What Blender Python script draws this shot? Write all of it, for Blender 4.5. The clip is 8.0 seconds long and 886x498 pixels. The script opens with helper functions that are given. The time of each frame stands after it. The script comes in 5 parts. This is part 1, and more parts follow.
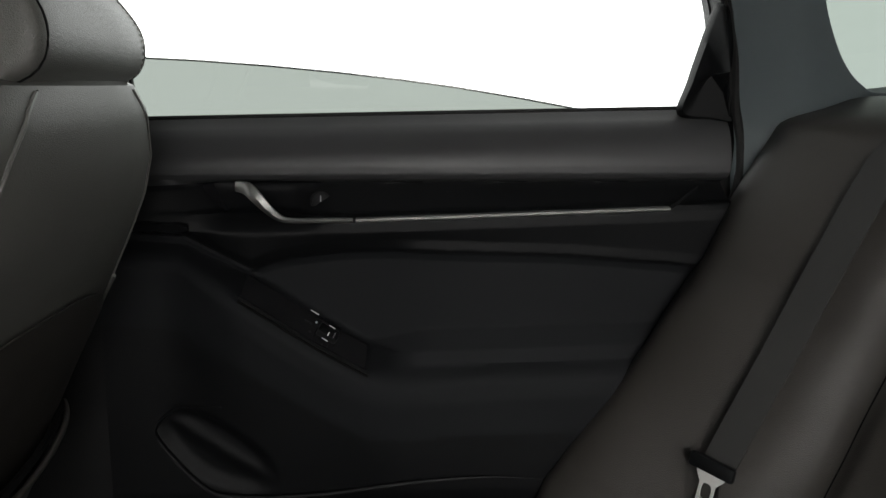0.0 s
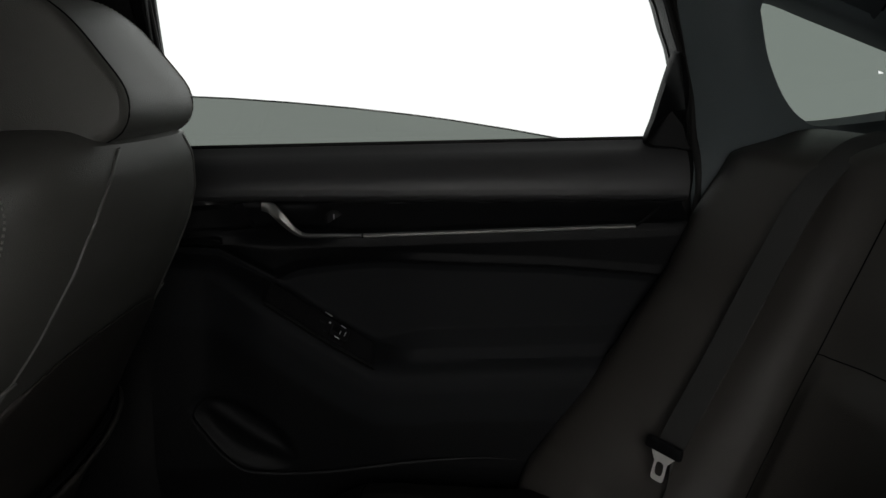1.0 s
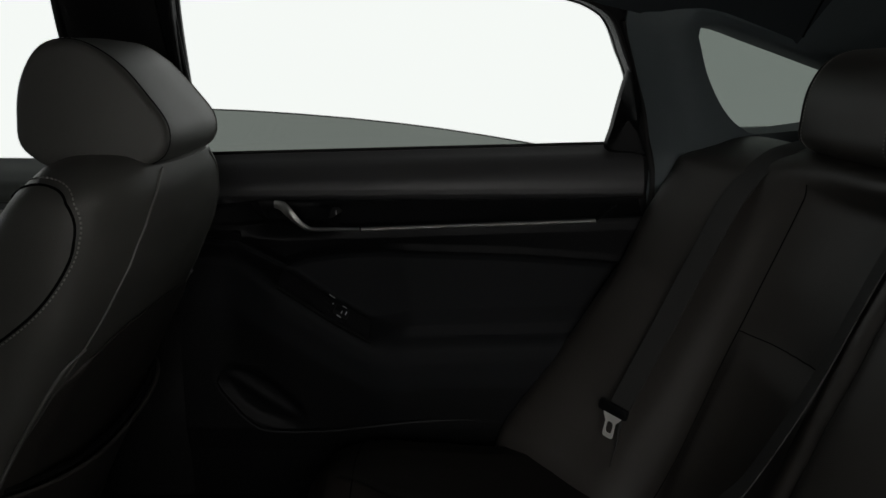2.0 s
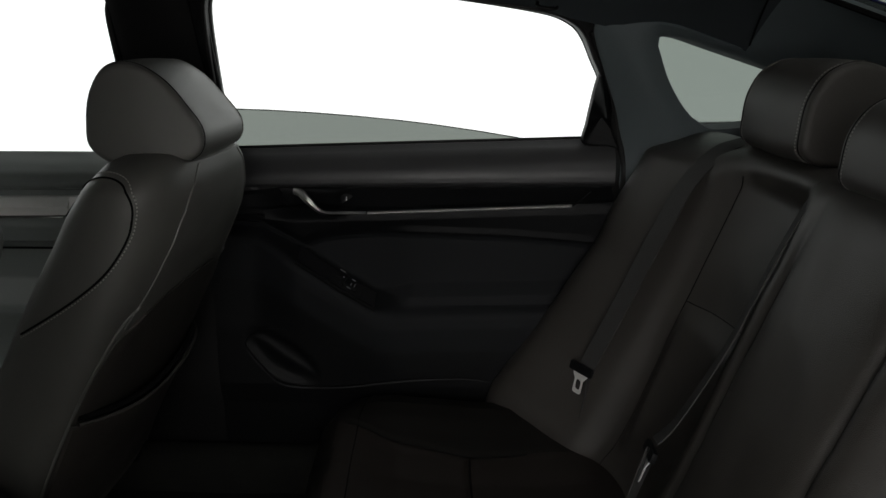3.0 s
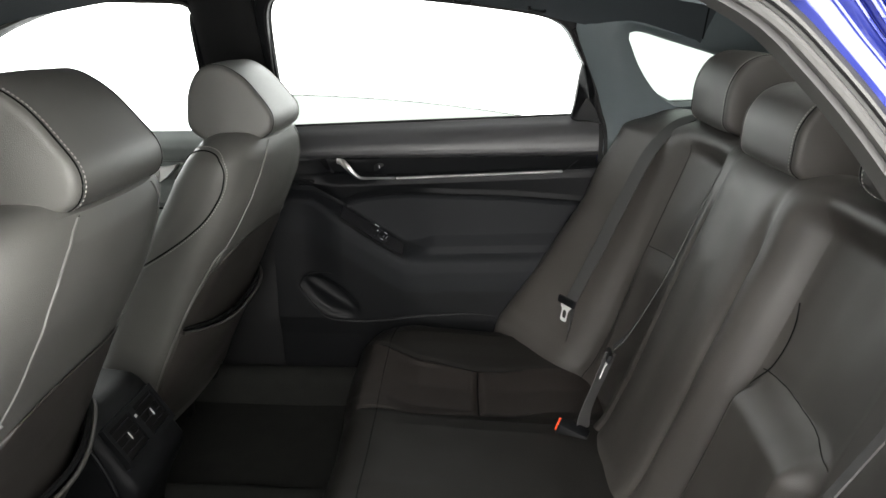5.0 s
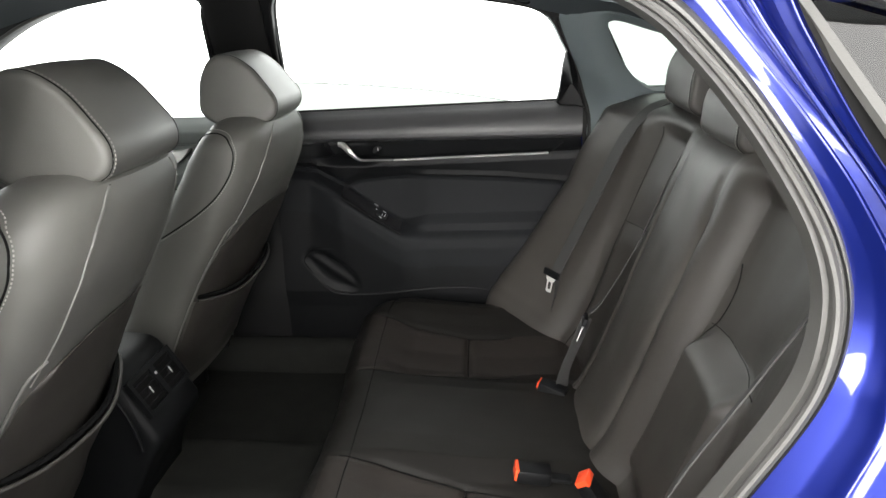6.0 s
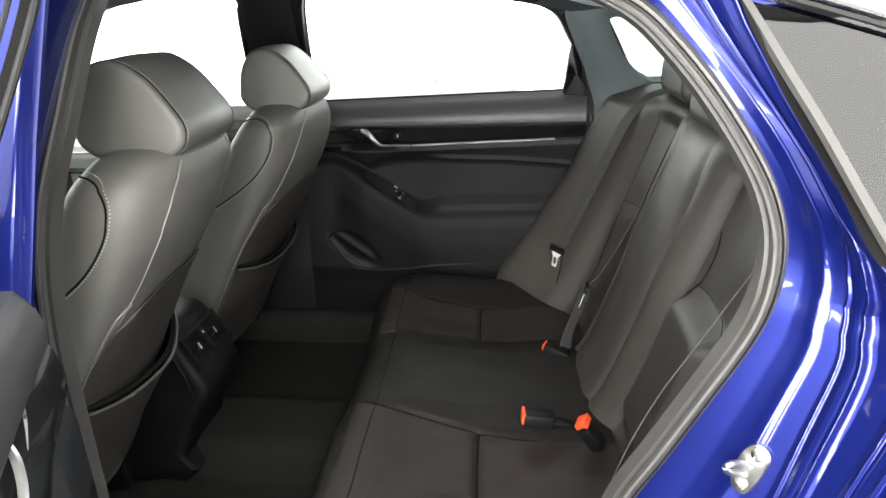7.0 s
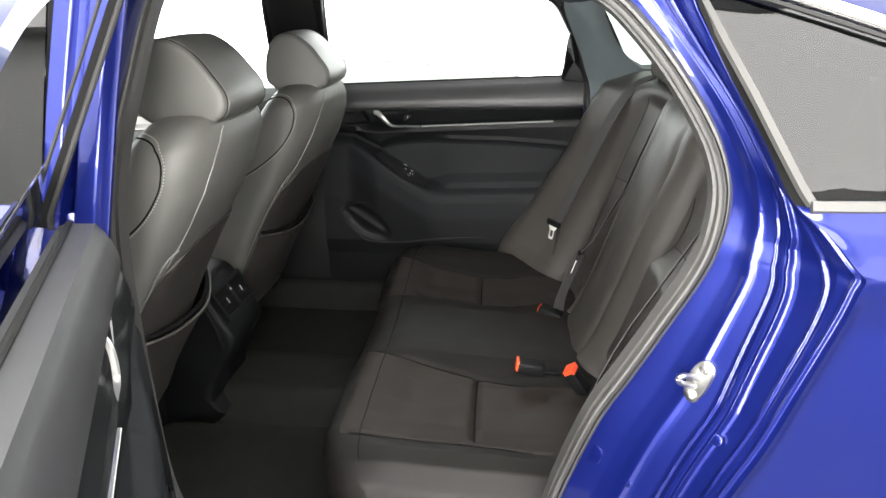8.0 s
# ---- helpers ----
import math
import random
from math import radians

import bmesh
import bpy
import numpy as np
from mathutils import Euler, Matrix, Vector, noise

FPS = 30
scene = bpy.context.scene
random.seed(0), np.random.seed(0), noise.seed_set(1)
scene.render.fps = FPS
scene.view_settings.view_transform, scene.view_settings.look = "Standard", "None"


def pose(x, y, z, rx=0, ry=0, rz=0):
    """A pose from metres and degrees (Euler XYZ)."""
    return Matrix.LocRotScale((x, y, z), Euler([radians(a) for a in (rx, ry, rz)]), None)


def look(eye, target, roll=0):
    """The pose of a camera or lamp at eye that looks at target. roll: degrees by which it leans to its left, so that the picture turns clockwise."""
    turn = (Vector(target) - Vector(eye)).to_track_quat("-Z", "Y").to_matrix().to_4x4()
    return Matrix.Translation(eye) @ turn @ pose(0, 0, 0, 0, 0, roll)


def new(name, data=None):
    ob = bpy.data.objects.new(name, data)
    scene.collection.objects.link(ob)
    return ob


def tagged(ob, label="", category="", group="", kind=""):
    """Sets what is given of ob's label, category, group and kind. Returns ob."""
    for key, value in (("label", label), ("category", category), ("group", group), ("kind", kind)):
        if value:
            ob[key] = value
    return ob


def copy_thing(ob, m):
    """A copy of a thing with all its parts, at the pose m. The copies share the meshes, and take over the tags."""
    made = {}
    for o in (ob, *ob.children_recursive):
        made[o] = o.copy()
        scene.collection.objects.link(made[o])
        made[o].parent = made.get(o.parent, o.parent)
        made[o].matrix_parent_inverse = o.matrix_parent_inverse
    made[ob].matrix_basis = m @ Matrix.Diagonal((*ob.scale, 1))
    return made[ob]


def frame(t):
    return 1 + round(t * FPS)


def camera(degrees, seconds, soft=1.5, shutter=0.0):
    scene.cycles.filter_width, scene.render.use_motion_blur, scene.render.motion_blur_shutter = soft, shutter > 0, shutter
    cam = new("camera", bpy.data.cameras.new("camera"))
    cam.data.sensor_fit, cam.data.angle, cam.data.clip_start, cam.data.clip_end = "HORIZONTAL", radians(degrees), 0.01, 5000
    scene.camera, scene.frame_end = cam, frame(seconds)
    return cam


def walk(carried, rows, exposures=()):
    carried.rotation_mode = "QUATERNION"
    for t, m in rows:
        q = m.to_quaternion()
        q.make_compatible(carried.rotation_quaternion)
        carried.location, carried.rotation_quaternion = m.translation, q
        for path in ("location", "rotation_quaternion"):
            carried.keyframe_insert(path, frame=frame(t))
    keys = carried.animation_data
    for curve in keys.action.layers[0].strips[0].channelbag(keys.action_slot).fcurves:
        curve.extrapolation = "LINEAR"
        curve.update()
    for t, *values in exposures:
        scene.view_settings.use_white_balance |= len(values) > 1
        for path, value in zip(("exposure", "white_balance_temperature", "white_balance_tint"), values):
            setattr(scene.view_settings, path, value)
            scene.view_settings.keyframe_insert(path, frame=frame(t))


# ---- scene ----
# The place: the cabin of a blue saloon car in a white photo studio.
# x runs to the rear of the car, y to its right side, z up; the car's middle is y = 0.
cam = camera(66.4, 8.0)
PATH = [
    (0, (0.092, -0.286, 1.066), (0.224, 1.654, 0.599), 1.3),
    (0.5, (0.108, -0.35, 1.066), (0.214, 1.596, 0.62), 1.1),
    (1, (0.115, -0.439, 1.123), (0.201, 1.503, 0.655), 1.2),
    (1.5, (0.128, -0.523, 1.148), (0.204, 1.414, 0.657), 1.1),
    (2, (0.161, -0.617, 1.187), (0.206, 1.313, 0.665), 0.9),
    (3.5, (0.265, -0.913, 1.257), (0.174, 0.997, 0.67), 0.1),
    (4, (0.277, -1.012, 1.284), (0.153, 0.891, 0.68), -0.3),
    (4.5, (0.281, -1.093, 1.292), (0.141, 0.802, 0.667), -0.5),
    (6, (0.366, -1.302, 1.305), (0.183, 0.572, 0.632), -1.2),
    (6.5, (0.364, -1.376, 1.304), (0.167, 0.493, 0.621), -1.3),
    (7, (0.369, -1.485, 1.318), (0.157, 0.38, 0.628), -1.3),
    (7.5, (0.376, -1.594, 1.315), (0.152, 0.266, 0.615), -1.1),
    (8, (0.393, -1.672, 1.312), (0.163, 0.185, 0.605), -0.7),
]
EXPOSURES = [(0, 0.1), (0.5, -0.4), (1, -1.3), (1.5, -1.65), (2, -1.6), (3.5, -0.4), (4, 0.3), (4.5, 0.95), (6, 1.43), (8, 1.63)]
walk(cam, [(t, look(eye, target, roll)) for t, eye, target, roll in PATH], EXPOSURES)

# ---- light: a dim grey world behind the closed studio, whose luminous panels are built below ----
world = bpy.data.worlds.new("studio_air")
scene.world = world
world.use_nodes = True
world.node_tree.nodes["Background"].inputs[0].default_value = (0.8, 0.82, 0.85, 1)
world.node_tree.nodes["Background"].inputs[1].default_value = 0.3


# ---- materials ----
def material(name, colour, rough=0.5, metal=0.0, grain=None, bump=0.0, mottle=0.0, mottle_scale=6.0, coat=0.0, spec=0.5, rough_var=0.0, detail=4.0, voronoi=False):
    """A principled surface with mottling at a large scale and grain with relief at a small one."""
    m = bpy.data.materials.new(name)
    m.use_nodes = True
    nt = m.node_tree
    b = nt.nodes["Principled BSDF"]
    b.inputs["Base Color"].default_value = (*colour, 1)
    b.inputs["Roughness"].default_value = rough
    b.inputs["Metallic"].default_value = metal
    b.inputs["Coat Weight"].default_value = coat
    b.inputs["Coat Roughness"].default_value = 0.025
    b.inputs["Specular IOR Level"].default_value = spec
    pos = nt.nodes.new("ShaderNodeNewGeometry").outputs["Position"]
    if mottle:
        n = nt.nodes.new("ShaderNodeTexNoise")
        n.inputs["Scale"].default_value = mottle_scale
        n.inputs["Detail"].default_value = 6
        nt.links.new(pos, n.inputs["Vector"])
        mix = nt.nodes.new("ShaderNodeMix")
        mix.data_type = "RGBA"
        mix.inputs[6].default_value = (*[c * (1 - mottle) for c in colour], 1)
        mix.inputs[7].default_value = (*[min(1, c * (1 + mottle)) for c in colour], 1)
        nt.links.new(n.outputs["Fac"], mix.inputs[0])
        nt.links.new(mix.outputs[2], b.inputs["Base Color"])
        if rough_var:
            r = nt.nodes.new("ShaderNodeMapRange")
            r.inputs["From Min"].default_value, r.inputs["From Max"].default_value = 0.3, 0.7
            r.inputs["To Min"].default_value, r.inputs["To Max"].default_value = rough - rough_var, rough + rough_var
            nt.links.new(n.outputs["Fac"], r.inputs["Value"])
            nt.links.new(r.outputs[0], b.inputs["Roughness"])
    if grain:
        if voronoi:
            g = nt.nodes.new("ShaderNodeTexVoronoi")
            g.feature = "F1"
            out = g.outputs["Distance"]
        else:
            g = nt.nodes.new("ShaderNodeTexNoise")
            g.inputs["Detail"].default_value = detail
            out = g.outputs["Fac"]
        g.inputs["Scale"].default_value = grain
        nt.links.new(pos, g.inputs["Vector"])
        k = nt.nodes.new("ShaderNodeBump")
        k.inputs["Strength"].default_value = bump
        k.inputs["Distance"].default_value = 0.001
        nt.links.new(out, k.inputs["Height"])
        nt.links.new(k.outputs[0], b.inputs["Normal"])
    return m


def glass_material(name, tint, gloss=1.0, share=1.0):
    """A thin tinted pane: straight through, with a mirror's share by the angle; share raises it for coated glass."""
    m = bpy.data.materials.new(name)
    m.use_nodes = True
    nt = m.node_tree
    nt.nodes.remove(nt.nodes["Principled BSDF"])
    clear, shine, mix = nt.nodes.new("ShaderNodeBsdfTransparent"), nt.nodes.new("ShaderNodeBsdfGlossy"), nt.nodes.new("ShaderNodeMixShader")
    face = nt.nodes.new("ShaderNodeLayerWeight")
    face.inputs["Blend"].default_value = 0.5
    power, fres = nt.nodes.new("ShaderNodeMath"), nt.nodes.new("ShaderNodeMath")
    power.operation, fres.operation = "POWER", "MULTIPLY_ADD"
    power.inputs[1].default_value = 5.0
    fres.inputs[1].default_value, fres.inputs[2].default_value = 0.95, 0.042 * share
    fres.use_clamp = True
    nt.links.new(face.outputs["Facing"], power.inputs[0])
    nt.links.new(power.outputs[0], fres.inputs[0])
    clear.inputs[0].default_value = (*tint, 1)
    shine.inputs["Roughness"].default_value = 0.02
    shine.inputs[0].default_value = (gloss, gloss, gloss, 1)
    nt.links.new(fres.outputs[0], mix.inputs[0])
    nt.links.new(clear.outputs[0], mix.inputs[1])
    nt.links.new(shine.outputs[0], mix.inputs[2])
    nt.links.new(mix.outputs[0], nt.nodes["Material Output"].inputs[0])
    return m


def luminous(name, colour, strength):
    m = bpy.data.materials.new(name)
    m.use_nodes = True
    nt = m.node_tree
    nt.nodes.remove(nt.nodes["Principled BSDF"])
    e = nt.nodes.new("ShaderNodeEmission")
    e.inputs[0].default_value, e.inputs[1].default_value = (*colour, 1), strength
    nt.links.new(e.outputs[0], nt.nodes["Material Output"].inputs[0])
    return m


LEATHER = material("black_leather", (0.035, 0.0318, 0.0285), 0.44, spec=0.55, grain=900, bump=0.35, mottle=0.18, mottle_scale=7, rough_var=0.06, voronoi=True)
# the same leather made paler for the front seats: doorway light put into colour
LEATHER_LIT = material("black_leather_lit", (0.086, 0.0850, 0.0785), 0.44, spec=0.5, grain=1000, bump=0.3, mottle=0.15, mottle_scale=9, rough_var=0.05, voronoi=True)
# the same leather darkened for the rear cushion: its shade is in the colour
LEATHER_SHADED = material("black_leather_shaded", (0.0070, 0.0063, 0.0055), 0.47, spec=0.23, grain=900, bump=0.35, mottle=0.18, mottle_scale=7, rough_var=0.06, voronoi=True)
CLOTH = material("dark_seat_leather", (0.0145, 0.0112, 0.0094), 0.5, grain=1500, bump=0.6, mottle=0.2, mottle_scale=8, spec=0.38)
SOFT = material("black_soft_trim", (0.034, 0.0342, 0.0355), 0.42, spec=0.46, grain=1300, bump=0.35, mottle=0.12, mottle_scale=8, rough_var=0.05)
HARD = material("black_hard_plastic", (0.0054, 0.0058, 0.0064), 0.47, spec=0.15, grain=1600, bump=0.4, mottle=0.12, mottle_scale=10, rough_var=0.06)
DOOR_CLOTH = material("dark_door_insert", (0.0058, 0.0066, 0.0078), 0.7, grain=1500, bump=0.5, mottle=0.15, mottle_scale=8, spec=0.22)
# front door trim paled to grey: windscreen light put into its colour
FRONT_TRIM_LIT = material("door_trim_lit", (0.160, 0.178, 0.172), 0.5, grain=1300, bump=0.35, mottle=0.12, mottle_scale=8, rough_var=0.05)
PILLAR = material("dark_pillar_trim", (0.080, 0.098, 0.104), 0.62, grain=1400, bump=0.4, mottle=0.1, mottle_scale=6)
PILLAR_TRIM = material("dark_grey_pillar_trim", (0.0065, 0.0067, 0.0070), 0.6, grain=1400, bump=0.4, mottle=0.1, mottle_scale=6, spec=0.18)
GLOSSY = material("gloss_black_plastic", (0.012, 0.012, 0.013), 0.16, mottle=0.1)
VOID = material("dark_gap", (0.006, 0.006, 0.006), 0.9, mottle=0.2, spec=0.06)
CARPET = material("black_carpet", (0.0150, 0.0154, 0.0142), 1.0, grain=700, bump=1.0, mottle=0.35, mottle_scale=18, spec=0.05)
LINER = material("black_headliner", (0.034, 0.041, 0.045), 0.9, grain=900, bump=0.5, mottle=0.1, spec=0.25)
RUBBER = material("grey_rubber_seal", (0.036, 0.0355, 0.0335), 0.5, grain=700, bump=0.25, mottle=0.2, mottle_scale=14, rough_var=0.08)
RUBBER_DARK = material("black_rubber", (0.018, 0.018, 0.018), 0.6, spec=0.12, grain=900, bump=0.3, mottle=0.2)
BLUE = material("deep_blue_metallic_paint", (0.005, 0.0115, 0.13), 0.33, metal=0.7, grain=2600, bump=0.05, mottle=0.06, mottle_scale=3, coat=0.7)
SATIN = material("satin_chrome", (0.66, 0.65, 0.63), 0.36, metal=1.0, mottle=0.05, mottle_scale=30, rough_var=0.05)
CHROME = material("bright_metal", (0.78, 0.77, 0.75), 0.12, metal=1.0, mottle=0.06, mottle_scale=40, rough_var=0.04)
PIPING = material("grey_piping", (0.1240, 0.1240, 0.1160), 0.4, grain=900, bump=0.2, mottle=0.1, mottle_scale=30)
TONGUE = material("belt_tongue_steel", (0.72, 0.72, 0.70), 0.4, metal=0.35, mottle=0.06, mottle_scale=60, rough_var=0.05)
DULL = material("dull_satin_metal", (0.085, 0.084, 0.081), 0.5, metal=0.5, grain=500, bump=0.15, mottle=0.12, mottle_scale=30, rough_var=0.06)
STEEL = material("zinc_steel", (0.40, 0.40, 0.39), 0.34, metal=1.0, grain=400, bump=0.1, mottle=0.15, mottle_scale=60, rough_var=0.06)
BELT = material("black_belt_webbing", (0.034, 0.034, 0.033), 0.8, grain=1200, bump=0.5, mottle=0.15, mottle_scale=20)
RED = material("red_buckle_plastic", (0.85, 0.075, 0.02), 0.4, mottle=0.06, mottle_scale=30)
PRINT = material("white_print", (0.7, 0.7, 0.7), 0.5, mottle=0.05)
THREAD = material("grey_stitching", (0.30, 0.29, 0.272), 0.7, mottle=0.15, mottle_scale=300)
WATER = material("water_drop", (0.10, 0.105, 0.105), 0.08, mottle=0.02, spec=0.5)
TINT = glass_material("green_tinted_glass", (0.405, 0.422, 0.408))
TINT_DARK = glass_material("dark_tinted_glass", (0.42, 0.445, 0.428))
PRIVACY = glass_material("privacy_glass", (0.20, 0.21, 0.20), 0.20, 3.6)
WALL = material("white_studio_wall", (0.78, 0.78, 0.77), 0.7, grain=60, bump=0.1, mottle=0.03, mottle_scale=1.5)
FLOOR = material("grey_studio_floor", (0.05, 0.05, 0.05), 0.35, grain=40, bump=0.05, mottle=0.15, mottle_scale=2, rough_var=0.08)
LIGHT_WALL = luminous("light_wall", (0.955, 0.99, 0.96), 2.9)
LIGHT_TOP = luminous("light_panel", (1.0, 0.98, 0.95), 4.5)
# strength of the added, unseen side panel behind the open doorway
LIGHT_SIDE = luminous("side_fill_panel", (1.0, 0.975, 0.94), 12.0)
LIGHT_DIM = luminous("dim_side_wall", (1.0, 0.975, 0.94), 2.0)

# ---- building helpers ----
BASE = {}


def thing(name, at, label, category, group="", kind=""):
    e = new(name)
    e.location = at
    e.empty_display_size = 0.05
    BASE[e] = Vector(at)
    return tagged(e, label, category, group, kind)


def mesh_of(name, geo, mat, origin, angle=38):
    me = bpy.data.meshes.new(name)
    o = np.array(origin)
    me.from_pydata([tuple(np.array(v) - o) for v in geo[0]], [], [tuple(f) for f in geo[1]])
    me.materials.append(mat)
    me.polygons.foreach_set("use_smooth", [True] * len(me.polygons))
    me.set_sharp_from_angle(angle=radians(angle))
    me.update()
    return me


def part(name, geo, mat, parent, label="", angle=38):
    o = BASE[parent]
    ob = new(name, mesh_of(name, geo, mat, o, angle))
    ob.parent = parent
    BASE[ob] = o
    return tagged(ob, label)


def solo(name, geo, mat, label, category, kind="", group="", at=(0, 0, 0), angle=38):
    ob = new(name, mesh_of(name, geo, mat, at, angle))
    ob.location = at
    BASE[ob] = Vector(at)
    return tagged(ob, label, category, group, kind)


def merge(*geos):
    v, f = [], []
    for g in geos:
        n = len(v)
        v += [tuple(p) for p in g[0]]
        f += [tuple(i + n for i in q) for q in g[1]]
    return v, f


def mirror(geo, s=-1):
    """The same form on the car's other side, for s = -1."""
    if s > 0:
        return geo
    return [(p[0], -p[1], p[2]) for p in geo[0]], [tuple(reversed(q)) for q in geo[1]]


def moved(geo, m):
    return [tuple(m @ Vector(p)) for p in geo[0]], geo[1]


def grid(fn, us, vs, close_u=False):
    v = [tuple(fn(a, b)) for a in us for b in vs]
    n, w = len(us), len(vs)
    f = []
    for i in range(n if close_u else n - 1):
        for j in range(w - 1):
            a, b = i * w + j, ((i + 1) % n) * w + j
            f.append((a, b, b + 1, a + 1))
    return v, f


def pick(geo, keep):
    """The faces of geo whose middle keep() accepts."""
    v, f = geo
    use, out, idx = {}, [], []
    for q in f:
        c = np.mean([v[i] for i in q], axis=0)
        if keep(c):
            for i in q:
                if i not in use:
                    use[i] = len(out)
                    out.append(v[i])
            idx.append(tuple(use[i] for i in q))
    return out, idx


def thick(geo, off):
    """A sheet given depth: its back lies off away, and the rim is closed."""
    v, f = geo
    n = len(v)
    off = np.array(off)
    edges = {}
    for q in f:
        for a, b in zip(q, q[1:] + q[:1]):
            edges[(a, b)] = 1
    rim = [(a, b) for a, b in edges if (b, a) not in edges]
    return (list(v) + [tuple(np.array(p) + off) for p in v],
            [tuple(q) for q in f] + [tuple(i + n for i in reversed(q)) for q in f] + [(b, a, a + n, b + n) for a, b in rim])


def spline(pts, n, closed=False):
    """n points along a smooth line through pts, evenly spread by length."""
    p = np.array(pts, float)
    k = len(p)
    idx = range(k if closed else k - 1)
    out = []
    for i in idx:
        a, b, c, d = (p[(i + j) % k] if closed else p[min(max(i + j, 0), k - 1)] for j in (-1, 0, 1, 2))
        for t in np.linspace(0, 1, 12, endpoint=False):
            out.append(0.5 * (2 * b + (c - a) * t + (2 * a - 5 * b + 4 * c - d) * t * t + (3 * b - a - 3 * c + d) * t ** 3))
    out.append(p[0] if closed else p[-1])
    out = np.array(out)
    s = np.r_[0, np.cumsum(np.linalg.norm(np.diff(out, axis=0), axis=1))]
    q = np.linspace(0, s[-1], n, endpoint=not closed)
    return np.stack([np.interp(q, s, out[:, j]) for j in range(p.shape[1])], 1)


def sweep(path, profile, up, closed=False, caps=True):
    """A profile of (side, up) points carried along a path; up may be one direction or one for each point."""
    p = np.array(path, float)
    n, m = len(p), len(profile)
    v, f = [], []
    for i in range(n):
        t = p[(i + 1) % n] - p[i - 1] if closed else p[min(i + 1, n - 1)] - p[max(i - 1, 0)]
        t = t / (np.linalg.norm(t) + 1e-12)
        u = np.array(up[i] if np.ndim(up) == 2 else up, float)
        u = u - t * (u @ t)
        u = u / (np.linalg.norm(u) + 1e-12)
        s = np.cross(t, u)
        v += [tuple(p[i] + s * a + u * b) for a, b in profile]
    for i in range(n if closed else n - 1):
        for j in range(m):
            a, b = i * m, ((i + 1) % n) * m
            f.append((a + j, a + (j + 1) % m, b + (j + 1) % m, b + j))
    if caps and not closed:
        f += [tuple(reversed(range(m))), tuple(range((n - 1) * m, n * m))]
    return v, f


def circle(r, n=8, squash=1.0):
    return [(r * math.cos(2 * math.pi * i / n), r * squash * math.sin(2 * math.pi * i / n)) for i in range(n)]


def tube(path, r, n=8, closed=False, up=(0.123, 0.31, 0.94)):
    return sweep(path, circle(r, n), up, closed)


def loft(rings, caps=True):
    m = len(rings[0])
    v = [tuple(p) for r in rings for p in r]
    f = []
    for i in range(len(rings) - 1):
        for j in range(m):
            a, b = i * m, (i + 1) * m
            f.append((a + j, a + (j + 1) % m, b + (j + 1) % m, b + j))
    if caps:
        f += [tuple(reversed(range(m))), tuple(range((len(rings) - 1) * m, len(rings) * m))]
    return v, f


def rbox(size, r, segs=2):
    """A box of that size round the origin, with rounded edges."""
    bm = bmesh.new()
    bmesh.ops.create_cube(bm, size=1)
    for w in bm.verts:
        w.co = Vector([a * b for a, b in zip(w.co, size)])
    bmesh.ops.bevel(bm, geom=bm.edges[:], offset=r, segments=segs, profile=0.5, affect="EDGES")
    v = [tuple(w.co) for w in bm.verts]
    bm.verts.index_update()
    f = [tuple(w.index for w in q.verts) for q in bm.faces]
    bm.free()
    return v, f


def box_at(c, size, r, rx=0, ry=0, rz=0):
    return moved(rbox(size, r), pose(*c, rx, ry, rz))


def disc(c, axis, r, h, n=20, rim=0.15):
    """A round button with a bevelled rim, its base at c, rising h along axis."""
    a = Vector(axis).normalized()
    q = a.to_track_quat("Z", "Y").to_matrix()
    rings = [[Vector(c) + q @ Vector((rr * math.cos(2 * math.pi * i / n), rr * math.sin(2 * math.pi * i / n), hh)) for i in range(n)]
             for rr, hh in ((r, 0), (r, h * (1 - rim)), (r * (1 - rim), h))]
    return loft(rings)


def smooth(a, b, x):
    t = min(max((x - a) / (b - a), 0.0), 1.0)
    return t * t * (3 - 2 * t)


def rise(a, b, c, d, x):
    """0 below a, 1 from b to c, 0 past d."""
    return smooth(a, b, x) * (1 - smooth(c, d, x))


def lerp(x, pts):
    return float(np.interp(x, [p[0] for p in pts], [p[1] for p in pts]))


def around(poly, centre, n):
    """n points of a closed outline, at even angles round a centre."""
    q = spline(poly, 400, closed=True) - np.array(centre)
    ang = np.unwrap(np.arctan2(q[:, 1], q[:, 0]))
    if ang[-1] < ang[0]:
        q, ang = q[::-1], ang[::-1]
    ang, r = np.r_[ang - 2 * math.pi, ang, ang + 2 * math.pi], np.tile(np.hypot(q[:, 0], q[:, 1]), 3)
    o = np.argsort(ang)
    th = np.linspace(0, 2 * math.pi, n, endpoint=False)
    rr = np.interp(th, ang[o], r[o])
    return [(centre[0] + a * math.cos(t), centre[1] + a * math.sin(t)) for a, t in zip(rr, th)]


